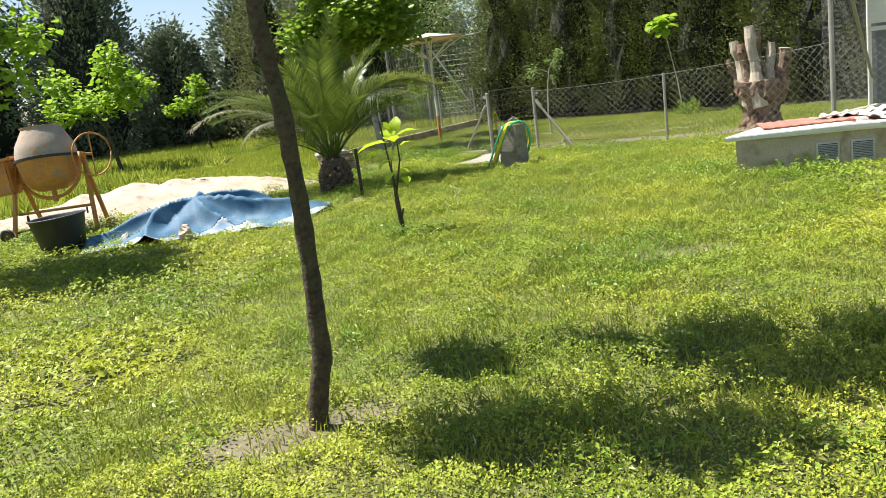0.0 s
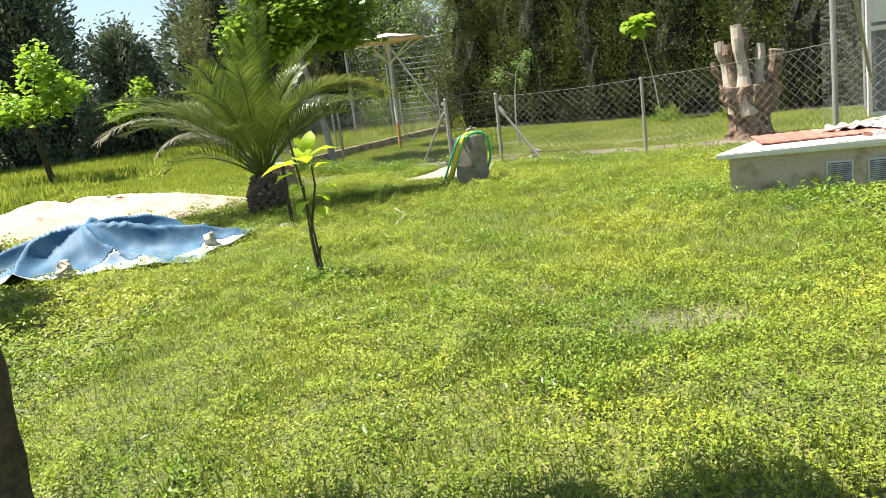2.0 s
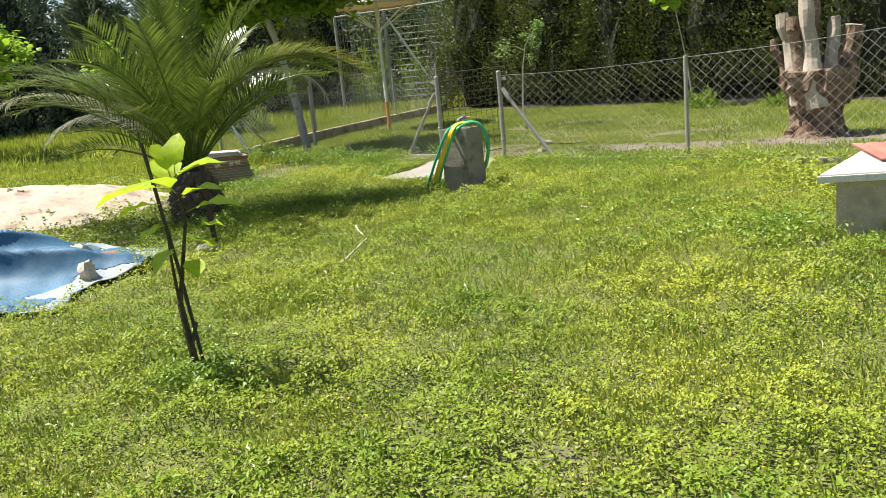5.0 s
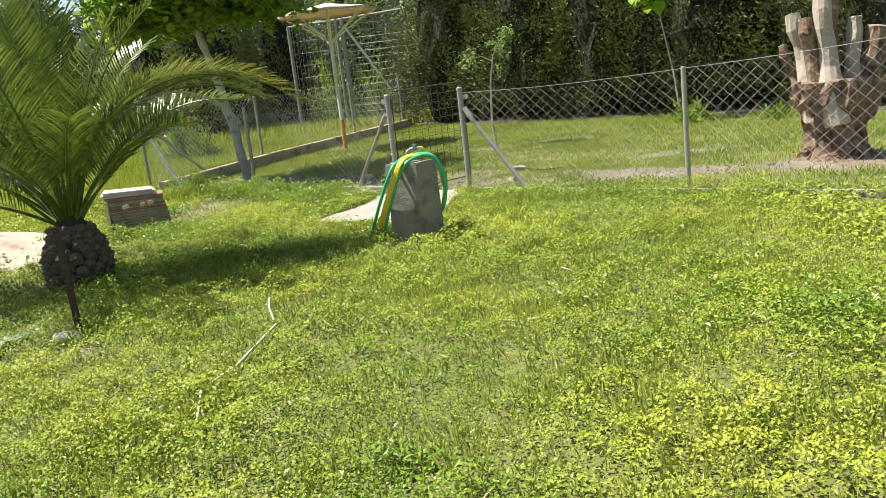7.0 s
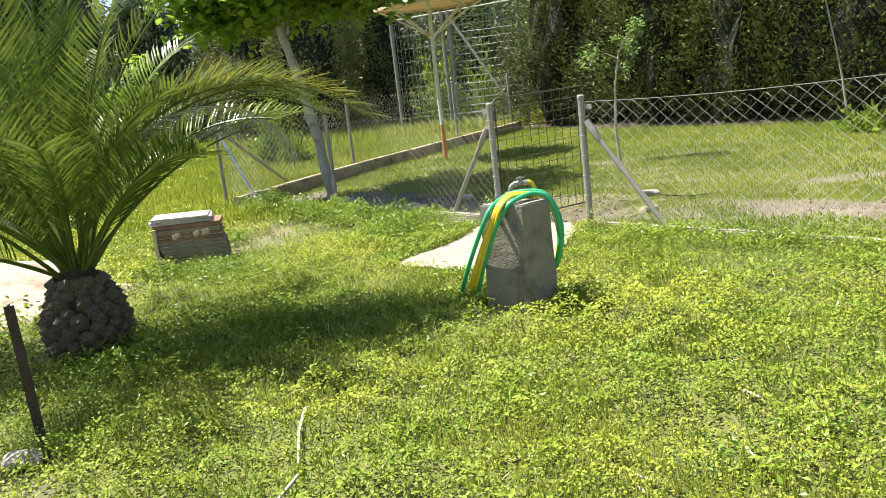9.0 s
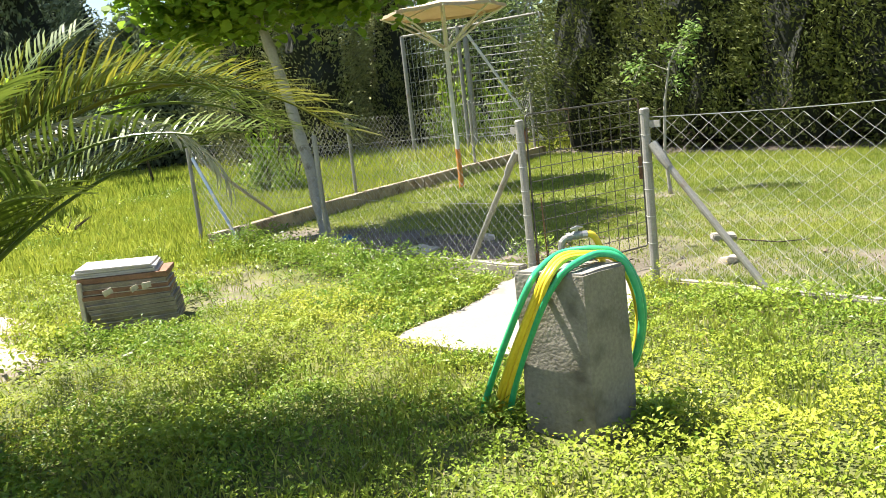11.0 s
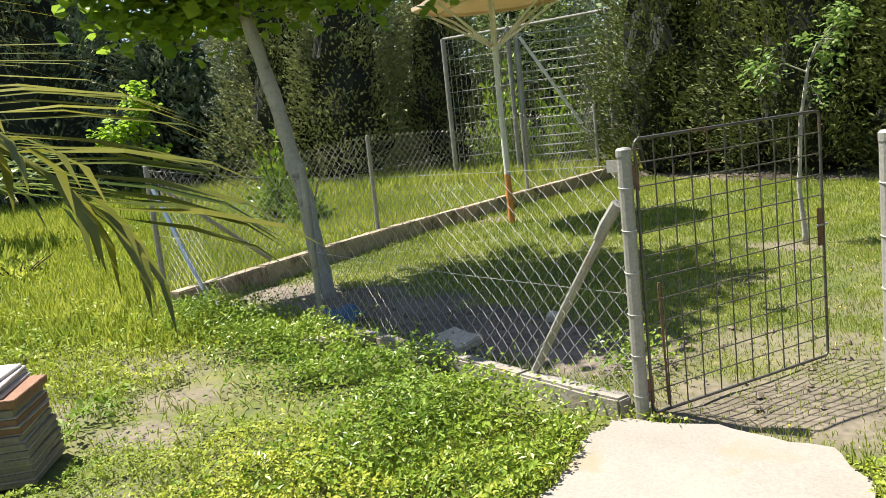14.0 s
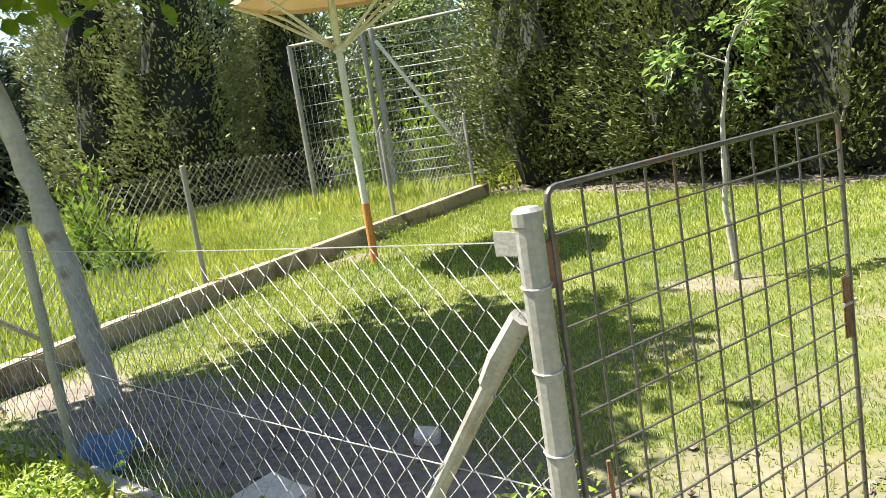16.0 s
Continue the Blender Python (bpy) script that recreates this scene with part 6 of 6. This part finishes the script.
def stuff(name, v, f, mat, label, category):
    ob = array_mesh(name, v, f, mat)
    return tagged(ob, label, category, kind="stuff")


def weeds(rng, x, y, leaf, height):
    """Small round-leaved weeds: leaves close under the lumpy top of the growth, taller and broader where it is lush."""
    n = len(x)
    lush = vnoise(x, y, 1.1, 6) * 0.6 + vnoise(x, y, 0.45, 16) * 0.4
    lump = 0.16 + 1.5 * vnoise(x, y, 0.15, 5) ** 1.7 * (0.25 + 1.3 * lush)
    h = height * lump * (1.0 - 0.85 * rng.random(n) ** 1.6)
    base = np.stack([x, y, gzn(x, y) + h], 1)
    a = rng.uniform(0, math.tau, n)
    ahead = np.stack([np.cos(a), np.sin(a), rng.normal(0.25, 0.45, n)], 1)
    nor = np.stack([rng.normal(0, 0.38, n), rng.normal(0, 0.38, n), np.ones(n)], 1)
    ln = leaf * rng.uniform(0.6, 1.4, n) * (0.75 + 0.6 * lush)
    return leaf_arrays(base, ahead, nor, ln, ln * rng.uniform(0.45, 0.8, n), 0.12, 1)


def blades(rng, x, y, height, width, lean=0.5):
    n = len(x)
    base = np.stack([x, y, gzn(x, y) - 0.01], 1)
    a = rng.uniform(0, math.tau, n)
    l = np.abs(rng.normal(0, lean, n))
    ahead = np.stack([np.cos(a) * l, np.sin(a) * l, np.ones(n)], 1)
    nor = np.stack([np.cos(a), np.sin(a), np.zeros(n)], 1) + rng.normal(0, 0.4, (n, 3))
    ln = height * rng.uniform(0.5, 1.3, n)
    return leaf_arrays(base, ahead, nor, ln, np.full(n, width) * rng.uniform(0.7, 1.3, n), -0.10, 1)


rng = np.random.default_rng(101)
lawn = []
for x0, x1, y0, y1, d, leaf in ((-1.3, 4.4, -1.5, 5.0, 6800, 0.0175), (-2.6, 4.2, 5.0, 13.2, 5600, 0.0185), (4.2, 7.5, -1.5, 12.0, 1300, 0.040), (-6.0, -1.3, -1.5, 5.0, 1500, 0.038), (-9.5, -2.6, 5.0, 15.8, 1300, 0.038)):
    x, y = scatter(rng, x0, x1, y0, y1, d, pen=False)
    keep = rng.random(len(x)) < 0.35 + 0.8 * vnoise(x, y, 0.13, 5)
    lawn.append(weeds(rng, x[keep], y[keep], leaf, 0.12))
stuff("lawn_weeds", *joined(lawn), LAWN, "low weedy lawn of clover and medick leaves", "grass")
turf = []
for x0, x1, y0, y1, d in ((-1.5, 4.4, -1.5, 13.2, 1700), (-9.5, -1.5, -1.0, 15.8, 600), (4.4, 7.5, -1.0, 10.0, 500)):
    x, y = scatter(rng, x0, x1, y0, y1, d, pen=False)
    keep = rng.random(len(x)) < 0.15 + 1.1 * vnoise(x, y, 0.45, 9) ** 2
    turf.append(blades(rng, x[keep], y[keep], 0.085, 0.007, 0.7))
stuff("lawn_grass", *joined(turf), FINE, "grass blades growing through the weedy lawn", "grass")
pen_grass = []
for x0, x1, y0, y1, d, h in ((-0.6, 4.2, 12.6, 17.5, 4400, 0.036), (-4.0, -0.6, 13.0, 18.5, 2600, 0.045), (-0.6, 4.2, 17.5, 18.5, 2600, 0.045), (-3.2, 5.5, 18.5, 25.0, 1200, 0.065), (4.2, 12.0, 8.5, 20.0, 1100, 0.06), (-0.6, 4.2, 9.5, 12.6, 1500, 0.05)):
    x, y = scatter(rng, x0, x1, y0, y1, d, pen=True)
    keep = rng.random(len(x)) < 0.3 + 0.9 * vnoise(x, y, 0.3, 12)
    x, y = x[keep], y[keep]
    pen_grass.append(blades(rng, x, y, h, 0.006 if d > 4000 else 0.008 if d > 2000 else 0.014, 0.5))
stuff("enclosure_grass", *joined(pen_grass), PEN_GRASS, "fine bright grass inside the fenced enclosure", "grass")
meadow = []
for x0, x1, y0, y1, d, h, w in ((-16.0, -1.0, 14.6, 26.0, 430, 0.17, 0.017), (-9.0, -3.0, 11.5, 16.0, 420, 0.09, 0.010), (-24.0, -9.0, 9.0, 32.0, 150, 0.32, 0.04), (-9.0, 1.0, 25.0, 32.0, 180, 0.34, 0.034)):
    x, y = scatter(rng, x0, x1, y0, y1, d, pen=False)
    keep = y > 10.5
    meadow.append(blades(rng, x[keep], y[keep], h, w, 0.4))
stuff("meadow_grass", *joined(meadow), MEADOW, "tall seeding meadow grass behind the fence", "grass")


def tall_weeds(spots, leaf, seed):
    """Taller leafy clumps: each stem carries leaves all the way up."""
    r = np.random.default_rng(seed)
    out = []
    for cx, cy, a, b, h, count in spots:
        n = count
        x, y = cx + r.normal(0, a / 2, n), cy + r.normal(0, b / 2, n)
        k = ~inside(x, y, TANK) & ~inside(x, y, SLAB) & ~inside(x, y, STACK)
        x, y = x[k], y[k]
        t = r.random(len(x)) ** 0.7
        z = gzn(x, y) + t * h * (0.35 + 0.95 * vnoise(x, y, 0.16, 21))
        ang = r.uniform(0, math.tau, len(x))
        ahead = np.stack([np.cos(ang), np.sin(ang), r.normal(0.25, 0.5, len(x))], 1)
        nor = np.stack([r.normal(0, 0.5, len(x)), r.normal(0, 0.5, len(x)), np.ones(len(x))], 1)
        ln = leaf * r.uniform(0.6, 1.4, len(x))
        out.append(leaf_arrays(np.stack([x, y, z], 1), ahead, nor, ln, ln * 0.5, 0.12, 1))
    return joined(out)


spots = [(-0.47, 11.95, 0.25, 0.25, 0.09, 500), (-0.17, 12.45, 0.2, 0.3, 0.11, 600), (0.0, 12.85, 0.14, 0.25, 0.12, 500), (0.15, 11.1, 0.4, 0.12, 0.08, 500), (-2.95, 14.95, 0.6, 0.28, 0.34, 2800), (-2.15, 14.42, 0.6, 0.26, 0.30, 2800), (-1.35, 13.8, 0.7, 0.32, 0.24, 3200), (-0.65, 13.15, 0.6, 0.32, 0.20, 3200), (-0.75, 12.6, 0.6, 0.4, 0.16, 2200),
         (-1.7, 9.4, 0.5, 0.5, 0.14, 2200), (-1.2, 10.2, 0.9, 0.4, 0.13, 2600), (-2.6, 11.8, 0.7, 0.2, 0.16, 1500), (-1.9, 11.5, 0.5, 0.4, 0.14, 1600), (1.15, 10.25, 0.3, 0.18, 0.13, 800), (0.55, 10.3, 0.25, 0.15, 0.14, 700),
         (3.45, 6.9, 0.5, 0.6, 0.18, 1900), (3.0, 7.5, 0.7, 0.7, 0.10, 1500), (4.4, 6.30, 0.9, 0.14, 0.06, 900), (5.4, 6.05, 0.9, 0.14, 0.06, 600), (3.6, 10.6, 1.3, 0.3, 0.12, 1800), (-0.2, 4.7, 0.35, 0.3, 0.13, 900),
         (-4.9, 6.5, 0.9, 0.25, 0.16, 1200), (1.8, 12.0, 0.8, 0.3, 0.12, 1500), (2.8, 11.5, 0.8, 0.25, 0.12, 1300), (0.3, 14.0, 0.25, 0.4, 0.16, 500), (2.4, 2.2, 0.9, 0.25, 0.09, 900), (2.9, 3.1, 0.9, 0.2, 0.09, 700)]
cx, cy = np.concatenate([rng.normal(-0.7, 1.0, 500), rng.normal(1.5, 0.8, 350), rng.normal(4.2, 0.9, 250), rng.normal(-2.4, 0.6, 200)]), np.concatenate([rng.normal(14.9, 0.45, 500), rng.normal(14.1, 0.5, 350), rng.normal(12.6, 0.4, 250), rng.normal(15.9, 0.4, 200)])
soil = bareness(cx, cy) > 0.45
cx, cy = cx[soil], cy[soil]
size = 0.006 + 0.02 * rng.random(len(cx)) ** 3
unit = np.array([(1, 0, 0), (0, 1, 0), (-1, 0, 0), (0, -1, 0), (0, 0, 0.8), (0, 0, -0.8)], float)
lump = unit[None] * size[:, None, None] * rng.uniform(0.6, 1.4, (len(cx), 6, 1)) + np.stack([cx, cy, gzn(cx, cy) + 0.004], 1)[:, None]
tri = np.array([(0, 1, 4), (1, 2, 4), (2, 3, 4), (3, 0, 4), (1, 0, 5), (2, 1, 5), (3, 2, 5), (0, 3, 5)])
stuff("soil_clods", lump.reshape(-1, 3), (np.arange(len(cx))[:, None, None] * 6 + tri[None]).reshape(-1, 3), CLOD, "dry clods of earth on the bare ground", "soil")
mr = random.Random(4)
for k in range(46):
    spots.append((mr.uniform(-12, -1.5), mr.uniform(15.5, 25), mr.uniform(0.4, 1.2), mr.uniform(0.2, 0.5), mr.uniform(0.18, 0.34), 420))
spots = [q for q in spots if q[1] < 15.4 or not inside(np.array([q[0]]), np.array([q[1]]), PEN)[0]]
stuff("tall_weeds", *tall_weeds(spots, 0.034, 5), LUSH, "lush knee-high weeds along fence, palm and tank", "weeds")
tufts = []
for k in range(150):
    px, py = mr.uniform(-1.5, 4.3), mr.uniform(-1.8, 12.4)
    tufts.append((px, py, mr.uniform(0.10, 0.34), mr.uniform(0.08, 0.26), mr.uniform(0.07, 0.13), mr.randint(50, 150)))
tufts = [q for q in tufts if not inside(np.array([q[0]]), np.array([q[1]]), PEN)[0]]
stuff("broad_weeds", *tall_weeds(tufts, 0.034, 15), LUSH, "dark green tufts of broad weeds in the lawn", "weeds")
fx, fy = scatter(rng, -6, 5, -1, 17, 14)
zz = gzn(fx, fy) + rng.uniform(0.05, 0.12, len(fx))
a = rng.uniform(0, math.tau, len(fx))
v, f = leaf_arrays(np.stack([fx, fy, zz], 1), np.stack([np.cos(a), np.sin(a), rng.normal(0.2, 0.3, len(fx))], 1), np.tile((0.0, 0.0, 1.0), (len(fx), 1)) + rng.normal(0, 0.2, (len(fx), 3)), np.full(len(fx), 0.014), np.full(len(fx), 0.013), 0.1, 1)
stuff("yellow_flowers", v, f, PETAL, "tiny yellow medick flowers in the lawn", "flowers")
fx, fy = scatter(rng, -5, 5, -2, 17, 60)
v, f = blades(rng, fx, fy, 0.06, 0.004, 2.5)
v[:, 2] += 0.03
stuff("dry_stalks", v, f, STRAW, "dry straw stalks in the lawn", "grass")
